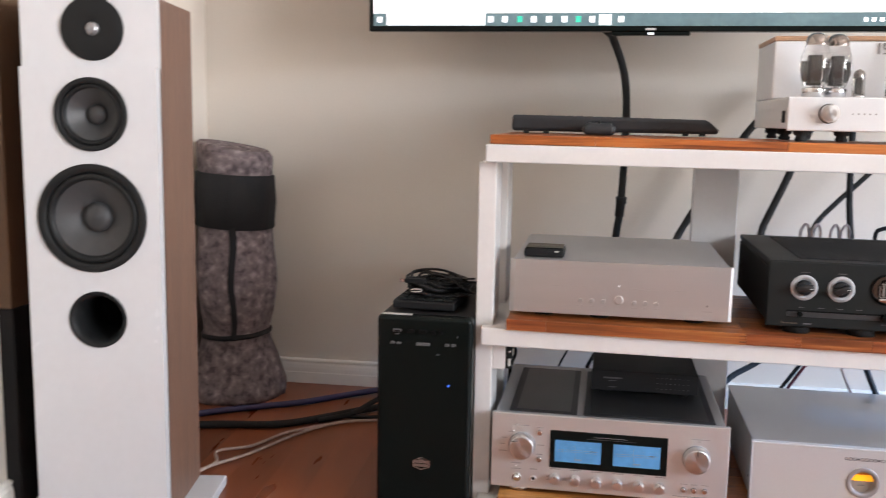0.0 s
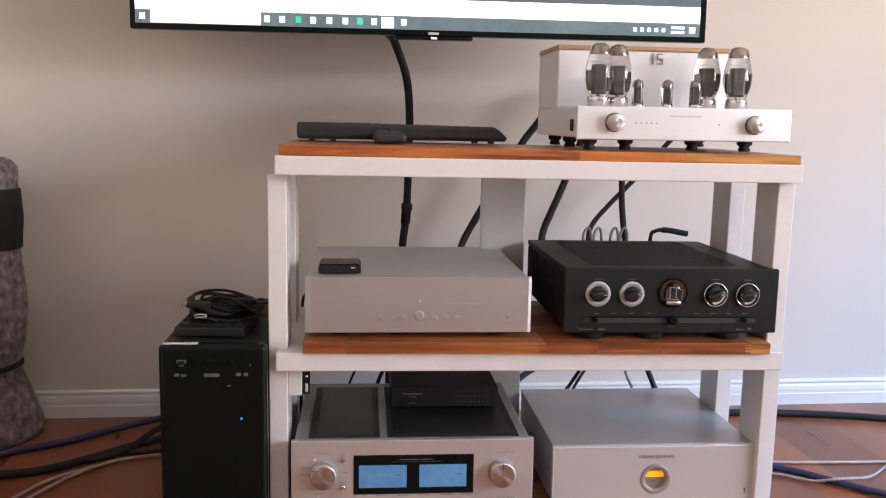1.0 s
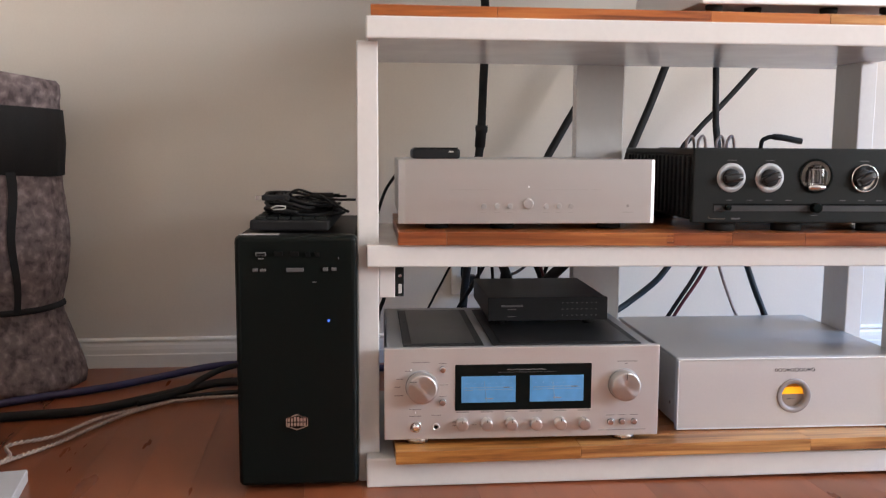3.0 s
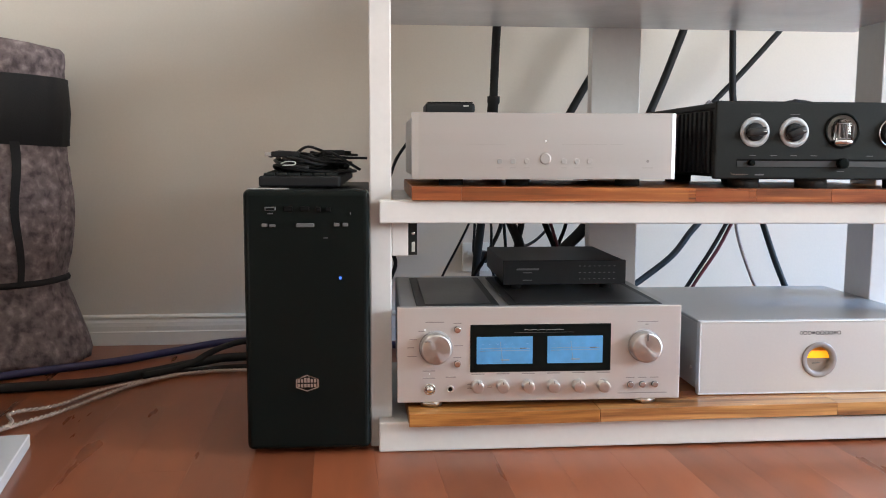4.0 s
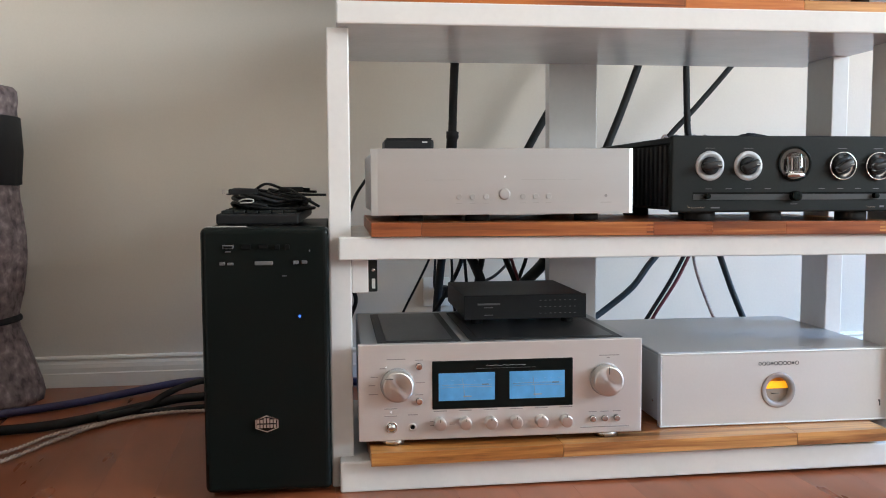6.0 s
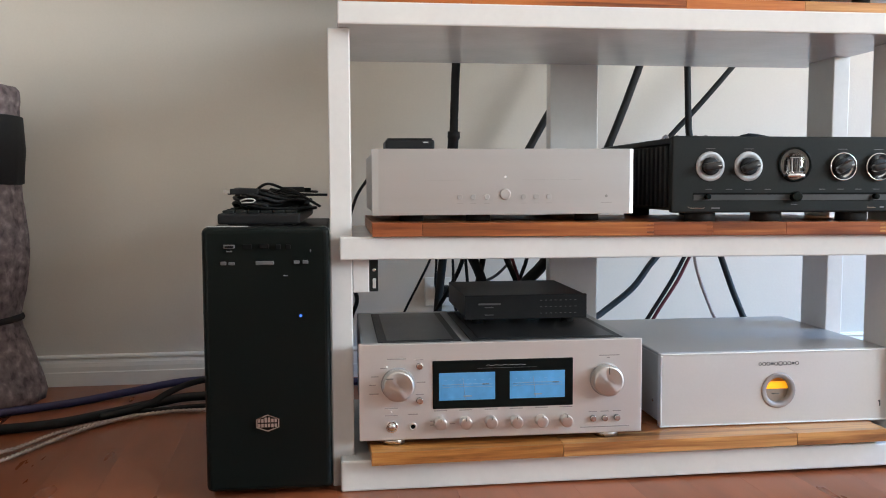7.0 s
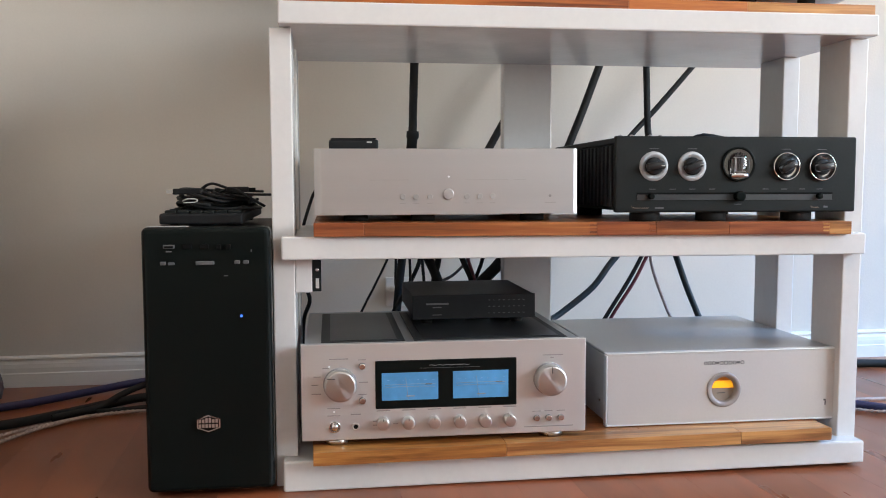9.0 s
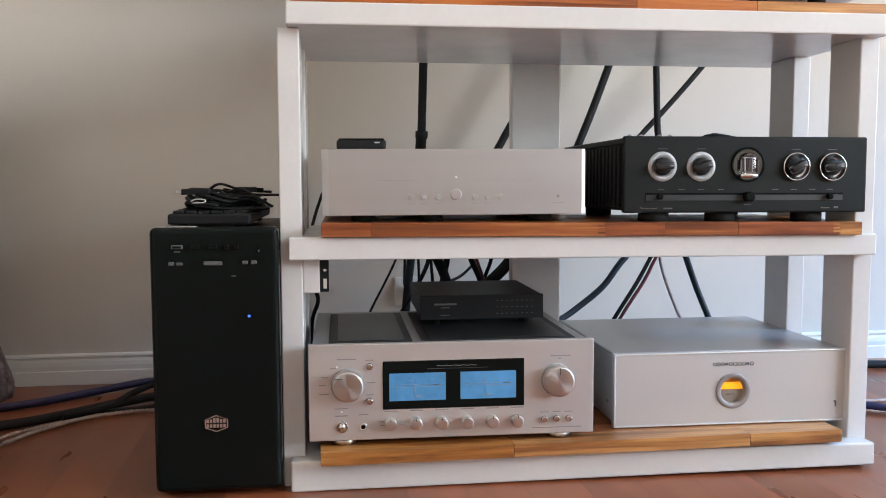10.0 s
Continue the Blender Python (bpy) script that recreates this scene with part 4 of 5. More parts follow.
part("shell", bm, CHARCOAL, ms)
part("wheel", lathe(((0.009, -0.003), (0.009, 0.003)), pose(0.032, 0.024, 0.0195, 0, 90, 0), 18), RUBBER, ms)

# ---- computer tower ----
pc = thing("computer_tower", pose(-0.196, -0.008, 0.0), "black computer tower with glossy front standing on the floor", "computer")
part("case", box(0.002, 0.180, 0.032, 0.425, 0.012, 0.397, 0.002), BLACK_MATT, pc)
bm = box(0, 0.184, 0, 0.031, 0.010, 0.400, 0.009, 4)
for v in bm.verts:
    if v.co.y < 0.02:
        v.co.y -= 0.005 * (1 - ((v.co.x - 0.092) / 0.092) ** 2)
fp = part("front_panel", bm, BLACK_GLOSS, pc)
for x in (0.020, 0.165):
    for y in (0.05, 0.38):
        part("foot", box(x - 0.014, x + 0.014, y - 0.012, y + 0.012, 0.0, 0.0118, 0.002), RUBBER, pc)


def fpy(x):
    return -0.005 * (1 - ((x - 0.092) / 0.092) ** 2)


for name, x, z, w, h, m in (("usb_port", 0.040, 0.372, 0.016, 0.0055, INK_DIM), ("usb_port", 0.066, 0.372, 0.013, 0.007, VOID), ("usb_port", 0.090, 0.372, 0.013, 0.007, VOID), ("audio_jack", 0.110, 0.371, 0.007, 0.007, VOID), ("audio_jack", 0.124, 0.371, 0.007, 0.007, VOID), ("print", 0.040, 0.365, 0.008, 0.0015, INK_DIM), ("print", 0.0315, 0.348, 0.008, 0.005, INK_DIM), ("print", 0.0430, 0.3475, 0.009, 0.004, INK_DIM), ("maker_mark", 0.0905, 0.348, 0.026, 0.0055, INK_DIM), ("print", 0.136, 0.3485, 0.008, 0.005, INK_DIM), ("print", 0.1485, 0.3485, 0.008, 0.005, INK_DIM), ("print", 0.1195, 0.329, 0.006, 0.001, INK_DIM), ("key_slot", 0.156, 0.365, 0.0015, 0.004, INK_DIM)):
    y = fpy(x) - 0.0006
    o = part(name, box(x - w / 2, x + w / 2, y - 0.0006, y + 0.004, z - h / 2, z + h / 2, 0.0008 if h > 0.003 else 0, 1), m, fp)
    if name == "usb_port" and m is INK_DIM:
        part("opening", box(x - 0.0058, x + 0.0062, y - 0.0012, y - 0.0007, z - 0.0018, z + 0.0012), VOID, o)
part("power_lamp", lathe(((0.0020, 0), (0.0020, 0.0008)), front(0.1405, fpy(0.1405), 0.2700), 16), LED, fp, "glowing blue power lamp")
bm = bmesh.new()
cx, cz = 0.0905, 0.1130
hexa = ((-0.0165, 0.0065), (0, 0.0125), (0.0165, 0.0065), (0.0165, -0.0065), (0, -0.0125), (-0.0165, -0.0065))
ring0 = [bm.verts.new((cx + u, -0.0058, cz + w)) for u, w in hexa]
ring1 = [bm.verts.new((cx + u * 0.9, -0.0058, cz + w * 0.88)) for u, w in hexa]
ring2 = [bm.verts.new((cx + u, -0.0040, cz + w)) for u, w in hexa]
for i in range(6):
    j = (i + 1) % 6
    bm.faces.new((ring0[i], ring0[j], ring1[j], ring1[i]))
    bm.faces.new((ring2[i], ring2[j], ring0[j], ring0[i]))
badge = part("badge", bm, KNOB, fp, "silver hexagonal badge")
part("badge_back", box(cx - 0.0148, cx + 0.0148, -0.0052, -0.003, cz - 0.0060, cz + 0.0060), BLACK_MATT, badge)
for row, y0 in ((0, 0.0012), (1, -0.0060)):
    for c in range(6):
        part("letter_shape", box(cx - 0.0142 + c * 0.0048, cx - 0.0108 + c * 0.0048, -0.0062, -0.0051, cz + y0, cz + y0 + 0.0050 + (0.002 if c in (2, 3) and row == 0 else 0)), KNOB, badge)
part("paper_label", box(0.006, 0.066, 0.006, 0.020, 0.4002, 0.4008), INK_PALE, pc, "white paper sticker")

# ---- keyboard and coiled leads on the tower ----
nk = thing("small_keypad", pose(-0.180, 0.052, 0.3975, 0, 0, -4), "black keypad lying on the computer tower", "keyboard")
bm = box(0, 0.124, 0, 0.20, 0.004, 0.020, 0.003)
for v in bm.verts:
    v.co.z += 0.008 * (v.co.y / 0.2)
part("body", bm, BLACK_MATT, nk)
for x in (0.02, 0.105):
    for y in (0.015, 0.185):
        part("foot", box(x - 0.006, x + 0.006, y - 0.005, y + 0.005, 0.0026, 0.0048 + 0.008 * y / 0.2), RUBBER, nk)
for r in range(6):
    for c in range(6):
        x, y = 0.006 + c * 0.0190, 0.010 + r * 0.031
        part("key", box(x, x + 0.017, y, y + 0.026, 0.0195 + 0.008 * y / 0.2, 0.0245 + 0.008 * y / 0.2, 0.0012, 1), BLACK, nk)
coil = thing("coiled_leads", pose(-0.108, 0.150, 0.4215) @ Matrix.Diagonal((1.08, 1.5, 0.82, 1)), "bundle of black coiled computer leads on the keypad", "cable")
rnd = random.Random(8)
for i in range(18):
    a0, rx, ry = rnd.uniform(0, 6.3), rnd.uniform(0.034, 0.060), rnd.uniform(0.030, 0.052)
    ox, oy, oz = rnd.uniform(-0.016, 0.018), rnd.uniform(-0.018, 0.015), 0.004 + 0.0014 * i
    pts = [(ox + rx * math.cos(a0 + k * 0.7), oy + ry * math.sin(a0 + k * 0.7), max(0.003, oz + rnd.uniform(-0.007, 0.009) - 0.16 * (ox + rx * math.cos(a0 + k * 0.7)))) for k in range(8)]
    part("lead_loop", sweep(glide(pts, 6), rnd.uniform(0.0026, 0.0036), 7), BLACK_MATT, coil)
for i, pts in enumerate((((0.01, -0.02, 0.034), (0.03, -0.03, 0.040), (0.055, -0.035, 0.022), (0.075, -0.03, 0.006)), ((-0.02, -0.02, 0.036), (0.0, -0.03, 0.050), (0.03, -0.02, 0.038), (0.07, 0.0, 0.034)), ((0.0, 0.0, 0.04), (0.04, -0.01, 0.03), (0.085, -0.01, 0.028)))):
    part("loose_lead", sweep(glide(pts, 8), 0.0026, 7), BLACK_MATT, coil)
plug = part("plug", box(-0.052, -0.012, -0.045, -0.033, 0.030, 0.041, 0.002), BLACK_MATT, coil)
part("plug_tip", box(-0.061, -0.0522, -0.043, -0.035, 0.032, 0.039), CHROME, plug, "metal plug tip")
strain = part("plug", box(0.020, 0.052, -0.03, -0.02, 0.034, 0.044, 0.002), BLACK_MATT, coil)
part("plug_tip", box(0.0522, 0.0615, -0.029, -0.021, 0.035, 0.042), BLACK_GLOSS, strain)
clip = part("buckle", sweep(glide([(-0.036, -0.058, 0.018), (-0.028, -0.060, 0.022), (-0.016, -0.060, 0.021), (-0.018, -0.060, 0.016), (-0.034, -0.060, 0.015)], 5), 0.0012, 6), INK_PALE, coil)


# ---- television ----
tv = thing("television", pose(-0.349, 0.500, 0.974, 0, 0, 0), "large black flat television with a lit white desktop", "television")
part("bezel", box(0, 1.278, 0, 0.030, 0, 0.745, 0.003), BLACK_GLOSS, tv)
part("back_shell", box(0.15, 1.13, 0.0305, 0.075, 0.05, 0.60, 0.012, 3), BLACK_MATT, tv)
part("wall_arm", box(0.57, 0.71, 0.0755, 0.340, 0.30, 0.46, 0.006), BLACK, tv, "black steel wall mount")
screen = part("screen", box(0.010, 1.268, -0.0012, -0.0002, 0.010, 0.735), BLACK_GLOSS, tv, "lit white computer desktop")
part("dark_page", box(0.012, 1.262, -0.0020, -0.0013, 0.0785, 0.733), SCREEN_DARK, screen, "dark page above a white strip")
part("lit_page", box(0.012, 1.262, -0.0020, -0.0013, 0.041, 0.0780), SCREEN_WHITE, screen, "white strip of a player page")
part("progress_line", box(0.30, 0.52, -0.0026, -0.0021, 0.0800, 0.0822), ICON_GREEN, screen)
part("task_bar", box(0.012, 1.262, -0.0020, -0.0013, 0.012, 0.0405), SCREEN_BAR, screen, "dark task bar")
part("search_field", box(0.044, 0.279, -0.0026, -0.0021, 0.0135, 0.0405), SCREEN_WHITE, screen)
part("icon", box(0.021, 0.033, -0.0026, -0.0021, 0.020, 0.033), SCREEN_WHITE, screen)
for i, x in enumerate((0.292, 0.325, 0.360, 0.392, 0.427, 0.462, 0.494, 0.525, 0.556, 0.590)):
    big = i == 8
    part("icon", box(x - (0.015 if big else 0.006), x + (0.012 if big else 0.006), -0.0026, -0.0021, 0.014 if big else 0.020, 0.038 if big else 0.034, 0.0002), ICON_GREEN if i in (2, 6) else SCREEN_WHITE, screen)
for i in range(5):
    x = 1.108 + i * 0.0165
    part("icon", box(x, x + 0.008, -0.0026, -0.0021, 0.021, 0.030), SCREEN_WHITE, screen)
for z0 in (0.0185, 0.0285):
    part("clock_line", box(1.196, 1.226, -0.0026, -0.0021, z0, z0 + 0.0058), SCREEN_WHITE, screen)
part("icon", box(1.238, 1.252, -0.0026, -0.0021, 0.020, 0.033), SCREEN_WHITE, screen)
part("sensor_bar", box(0.57, 0.745, 0.002, 0.028, -0.0085, -0.0002, 0.003), BLACK_GLOSS, tv)
part("maker_mark", box(0.645, 0.668, -0.0012, 0.0, 0.0025, 0.0075), INK_PALE, tv)
part("status_light", box(0.651, 0.664, 0.0012, 0.004, -0.0070, -0.0025), LED_W, tv)

# ---- leads behind the rack ----
thick = solo("sleeved_cable", sweep(glide([(0.212, 0.575, 0.995), (0.228, 0.62, 0.962), (0.250, 0.645, 0.908), (0.261, 0.66, 0.855), (0.266, 0.68, 0.773), (0.266, 0.71, 0.690), (0.2650, 0.72, 0.630), (0.2630, 0.72, 0.573), (0.2600, 0.72, 0.530), (0.254, 0.72, 0.48), (0.245, 0.72, 0.36), (0.225, 0.72, 0.18), (0.22, 0.72, 0.03), (0.23, 0.73, 0.012)], 8), lambda t: 0.0096 + 0.012 * max(0, 0.05 - t) / 0.05, 12), RUBBER, "thick black sleeved cable bundle hanging from the television", "cable")
part("tape_band", sweep([Vector((0.2636, 0.72, 0.580)), Vector((0.2632, 0.72, 0.566)), Vector((0.2622, 0.72, 0.562)), Vector((0.2600, 0.72, 0.530))], lambda t: 0.0142 if t < 0.4 else 0.0122, 14), RUBBER, thick)
HANG = "black lead hanging behind the rack"
for pts, r, m in (
        (((0.765, 0.76, 0.90), (0.717, 0.76, 0.755), (0.694, 0.76, 0.692), (0.669, 0.76, 0.626), (0.641, 0.76, 0.558), (0.621, 0.76, 0.507), (0.610, 0.72, 0.470), (0.590, 0.60, 0.458), (0.570, 0.415, 0.455)), 0.0094, RUBBER),
        (((0.803, 0.70, 0.90), (0.804, 0.70, 0.76), (0.806, 0.70, 0.686), (0.808, 0.70, 0.622), (0.811, 0.70, 0.573), (0.813, 0.67, 0.50), (0.795, 0.55, 0.462), (0.760, 0.415, 0.455)), 0.0080, RUBBER),
        (((1.02, 0.77, 0.83), (0.965, 0.77, 0.763), (0.905, 0.77, 0.694), (0.846, 0.77, 0.629), (0.795, 0.77, 0.576), (0.745, 0.75, 0.520), (0.700, 0.60, 0.465), (0.660, 0.415, 0.455)), 0.0066, RUBBER),
        (((0.660, 0.77, 0.87), (0.597, 0.77, 0.783), (0.564, 0.77, 0.739), (0.523, 0.77, 0.672), (0.480, 0.77, 0.600), (0.450, 0.77, 0.547), (0.424, 0.77, 0.500), (0.405, 0.74, 0.468), (0.390, 0.60, 0.458), (0.376, 0.433, 0.455)), 0.0092, RUBBER),
        (((0.775, 0.72, 0.345), (0.752, 0.72, 0.300), (0.726, 0.72, 0.268), (0.685, 0.72, 0.215), (0.615, 0.72, 0.160), (0.55, 0.70, 0.12), (0.46, 0.66, 0.02), (0.44, 0.66, 0.008)), 0.0078, TEAL),
        (((0.770, 0.56, 0.345), (0.745, 0.56, 0.294), (0.714, 0.56, 0.239), (0.672, 0.56, 0.174), (0.64, 0.56, 0.12), (0.61, 0.58, 0.02), (0.60, 0.60, 0.006)), 0.0047, RUBBER),
        (((0.785, 0.565, 0.345), (0.759, 0.565, 0.294), (0.733, 0.565, 0.244), (0.687, 0.565, 0.174), (0.66, 0.565, 0.12), (0.64, 0.58, 0.02), (0.63, 0.60, 0.005)), 0.0040, RED_CABLE),
        (((0.768, 0.445, 0.345), (0.784, 0.445, 0.303), (0.806, 0.445, 0.244), (0.829, 0.445, 0.190), (0.86, 0.45, 0.12), (0.90, 0.55, 0.02), (0.92, 0.60, 0.008)), 0.0066, TEAL),
        (((0.21, 0.60, 0.34), (0.195, 0.60, 0.298), (0.168, 0.60, 0.243), (0.143, 0.60, 0.195), (0.12, 0.60, 0.14), (0.1, 0.62, 0.02), (0.09, 0.65, 0.004)), 0.0026, RUBBER),
        (((0.222, 0.72, 0.34), (0.224, 0.74, 0.28), (0.226, 0.78, 0.225), (0.236, 0.805, 0.200)), 0.0030, RUBBER),
        (((0.275, 0.60, 0.34), (0.262, 0.60, 0.285), (0.235, 0.62, 0.225), (0.205, 0.64, 0.17), (0.19, 0.66, 0.12), (0.18, 0.68, 0.02), (0.17, 0.70, 0.006)), 0.0048, RUBBER),
        (((0.240, 0.58, 0.34), (0.243, 0.58, 0.28), (0.246, 0.60, 0.215), (0.26, 0.62, 0.15), (0.27, 0.64, 0.02), (0.28, 0.66, 0.005)), 0.0030, RUBBER),
        (((0.255, 0.50, 0.345), (0.276, 0.50, 0.303), (0.293, 0.50, 0.262), (0.31, 0.50, 0.20)), 0.0100, RUBBER),
        (((0.298, 0.50, 0.345), (0.294, 0.50, 0.303), (0.286, 0.50, 0.265), (0.28, 0.50, 0.20)), 0.0065, RUBBER),
        (((0.262, 0.55, 0.345), (0.266, 0.55, 0.30), (0.270, 0.55, 0.25), (0.275, 0.55, 0.18)), 0.0034, RUBBER),
        (((0.330, 0.50, 0.345), (0.346, 0.50, 0.302), (0.362, 0.50, 0.266), (0.38, 0.50, 0.21)), 0.0060, RUBBER),
        (((0.345, 0.50, 0.345), (0.356, 0.49, 0.302), (0.368, 0.49, 0.266), (0.385, 0.49, 0.21)), 0.0034, RED_CABLE),
        (((0.395, 0.50, 0.345), (0.385, 0.50, 0.300), (0.372, 0.50, 0.264), (0.36, 0.50, 0.21)), 0.0040, RUBBER),
        (((0.445, 0.48, 0.345), (0.420, 0.48, 0.300), (0.385, 0.48, 0.264), (0.35, 0.48, 0.23)), 0.0120, RUBBER),
        (((0.372, 0.56, 0.31), (0.352, 0.56, 0.284), (0.325, 0.56, 0.262), (0.29, 0.56, 0.25)), 0.0032, INK_DARK),
        (((0.064, 0.56, 0.475), (0.044, 0.57, 0.446), (0.034, 0.58, 0.423), (0.020, 0.58, 0.378), (0.010, 0.58, 0.33), (0.0, 0.58, 0.05), (0.01, 0.60, 0.004)), 0.0034, RUBBER),
        (((0.030, 0.375, 0.32), (0.028, 0.38, 0.27), (0.034, 0.385, 0.24), (0.022, 0.39, 0.20), (0.018, 0.40, 0.12)), 0.0040, RUBBER)):
    cable("hanging_cable", pts, r, m, {RED_CABLE: "thin dark red lead hanging behind the rack", TEAL: "thick blue-black sleeved lead hanging behind the rack"}.get(m, HANG), group="leads behind the rack")
twisted("clear_speaker_cable", ((0.742, 0.49, 0.345), (0.744, 0.49, 0.298), (0.758, 0.49, 0.250), (0.780, 0.49, 0.195), (0.80, 0.49, 0.14), (0.815, 0.55, 0.02), (0.82, 0.60, 0.006)), 0.0022, PALE_CABLE, "pale braided speaker cable hanging behind the rack", 0.012)

# clear cable loops and a plug behind the preamplifier
for x in (0.650, 0.674, 0.712, 0.734):
    cable("cable_loop", ((x, 0.425, 0.42), (x - 0.004, 0.43, 0.525), (x + 0.002, 0.435, 0.550), (x + 0.012, 0.44, 0.553), (x + 0.018, 0.445, 0.525), (x + 0.02, 0.45, 0.42)), 0.0030, PALE_CABLE, "clear sleeved speaker cable loop behind the preamplifier", group="clear cable loops")
cable("plug_lead", ((0.800, 0.42, 0.42), (0.797, 0.42, 0.53), (0.808, 0.42, 0.551), (0.835, 0.42, 0.553), (0.870, 0.42, 0.547), (0.882, 0.42, 0.545)), lambda t: 0.0045 + 0.002 * (t > 0.5), RUBBER, "black power plug lead behind the preamplifier")

# ---- outlet and switch ----
ou = thing("wall_socket", ROOM @ pose(0.870, 0, 0.166), "white double wall socket with a plug", "socket")
part("plate", box(-0.004, 0.060, -0.009, 0, 0, 0.070, 0.002), TRIM, ou)
part("switch", box(0.008, 0.016, -0.0125, -0.0092, 0.035, 0.050, 0.001), TRIM, ou)
part("plug", box(0.028, 0.054, -0.042, -0.0095, 0.024, 0.052, 0.004), BLACK_MATT, ou, "black plug")
sw = thing("wall_switch_box", ROOM @ pose(2.274, 0, 1.013), "white plastic box fixed to the wall", "switch")
part("plate", box(0, 0.08, -0.022, 0, 0, 0.068, 0.004), TRIM, sw)
part("rocker", box(0.025, 0.055, -0.026, -0.0225, 0.018, 0.050, 0.002), TRIM, sw)
part("conduit", box(0.022, 0.060, -0.014, 0, 0.0685, 0.6, 0.002), TRIM, sw)


# ---- rolled blanket in the corner ----
roll = thing("rolled_blanket", pose(-0.776, 0.693, 0), "rolled grey mottled felt blanket held by black straps", "blanket")
RAD = ((0.0, 0.138), (0.02, 0.142), (0.06, 0.128), (0.11, 0.108), (0.16, 0.094), (0.19, 0.092), (0.24, 0.101), (0.32, 0.104), (0.40, 0.102), (0.47, 0.100), (0.55, 0.100), (0.62, 0.101), (0.64, 0.104), (0.660, 0.103))


def roll_r(z, a, soft=1.0):
    for (z0, r0), (z1, r1) in zip(RAD, RAD[1:]):
        if z0 <= z <= z1:
            r = r0 + (r1 - r0) * (z - z0) / (z1 - z0)
            break
    else:
        r = RAD[-1][1]
    wob = noise.noise(Vector((math.cos(a) * 1.7, math.sin(a) * 1.7, z * 7))) * 0.010 + noise.noise(Vector((math.cos(a) * 6, math.sin(a) * 6, z * 22))) * 0.004
    back = min(1.0, 0.118 / max(0.02, r * math.sin(a))) if math.sin(a) > 0 else 1.0
    side = min(1.0, 0.116 / max(0.02, -r * math.cos(a))) if math.cos(a) < 0 else 1.0
    return (r + wob * soft) * back * side


bm = bmesh.new()
rings = []
N = 72
for i in range(60):
    z = 0.660 * i / 59
    ring = []
    for k in range(N):
        a = 2 * math.pi * k / N
        r = roll_r(z, a)
        tilt = (0.020 - 0.018 * math.cos(a)) * max(0, (z - 0.6) / 0.06)
        ring.append(bm.verts.new((r * math.cos(a), r * math.sin(a), z + tilt)))
    rings.append(ring)
for q in (0.93, 0.86, 0.70, 0.66, 0.45, 0.40, 0.2, 0.05):
    ring = []
    for k in range(N):
        a = 2 * math.pi * k / N
        r = roll_r(0.660, a) * q
        dip = 0.006 if q > 0.9 else (-0.004 if q in (0.66, 0.40) else 0.004)
        ring.append(bm.verts.new((r * math.cos(a), r * math.sin(a), 0.662 + 0.020 - 0.018 * math.cos(a) * q + dip)))
    rings.append(ring)
for p, q in zip(rings, rings[1:]):
    for k in range(N):
        bm.faces.new((p[k], p[(k + 1) % N], q[(k + 1) % N], q[k])).smooth = True
bm.faces.new(rings[-1])
bm.faces.new(list(reversed(rings[0])))
part("felt_roll", bm, BLANKET, roll)


def strap(z0, z1, out, turn=0.0):
    bm = bmesh.new()
    loops = []
    for z, o in ((z0, 0.0), (z0 + 0.002, out), ((z0 + z1) / 2, out + 0.0015), (z1 - 0.002, out), (z1, 0.0)):
        loops.append([bm.verts.new(((roll_r(z, a, 0.8) + o) * math.cos(a), (roll_r(z, a, 0.8) + o) * math.sin(a), z + turn * math.cos(a))) for a in (2 * math.pi * k / N for k in range(N))])
    for p, q in zip(loops, loops[1:]):
        for k in range(N):
            bm.faces.new((p[k], p[(k + 1) % N], q[(k + 1) % N], q[k])).smooth = True
    return bm


CLOTH = mat("black_webbing", (0.012, 0.012, 0.014), 0.85, vary=0.3, grain=300, bump=0.06)
part("wide_band", strap(0.470, 0.616, 0.006, -0.006), CLOTH, roll, "wide black cloth band")
part("narrow_strap", strap(0.166, 0.180, 0.004, 0.006), CLOTH, roll, "narrow black strap")
bm = bmesh.new()
sides = []
for i in range(14):
    z = 0.172 + (0.475 - 0.172) * i / 13
    a = radians(288 + 2 * math.sin(i * 0.7))
    r = roll_r(z, a, 0.8) + 0.003
    c = Vector((r * math.cos(a), r * math.sin(a), z))
    t = Vector((-math.sin(a), math.cos(a), 0)) * (0.0065 + 0.003 * i / 13)
    n = Vector((math.cos(a), math.sin(a), 0)) * 0.004
    sides.append([bm.verts.new(v) for v in (c - t - n, c - t + n, c + t + n, c + t - n)])
for p, q in zip(sides, sides[1:]):
    for k in range(4):
        bm.faces.new((p[k], p[(k + 1) % 4], q[(k + 1) % 4], q[k]))
part("upright_strap", bm, CLOTH, roll, "upright black strap")

# ---- floor standing loudspeaker ----
sp = thing("loudspeaker", pose(-0.668, -0.188, 0, 0, 0, 10), "tall white fronted loudspeaker with wood veneer sides", "loudspeaker")
bm = box(-0.118, 0.118, 0.024, 0.222, 0.021, 0.968)
bmesh.ops.delete(bm, geom=[f for f in bm.faces if f.calc_center_median().y < 0.03], context="FACES_ONLY")
part("cabinet", bm, VENEER, sp, "brown wood veneer cabinet")
part("base_plate", box(-0.172, 0.172, -0.030, 0.228, 0.0, 0.020, 0.002), WHITE_BAFFLE, sp, "white base plate")
part("upper_baffle", baffle(-0.119, 0.119, 0.010, 0.0238, 0.848, 0.9685, [(0.006, 0.912, 0.050)]), WHITE_BAFFLE, sp)
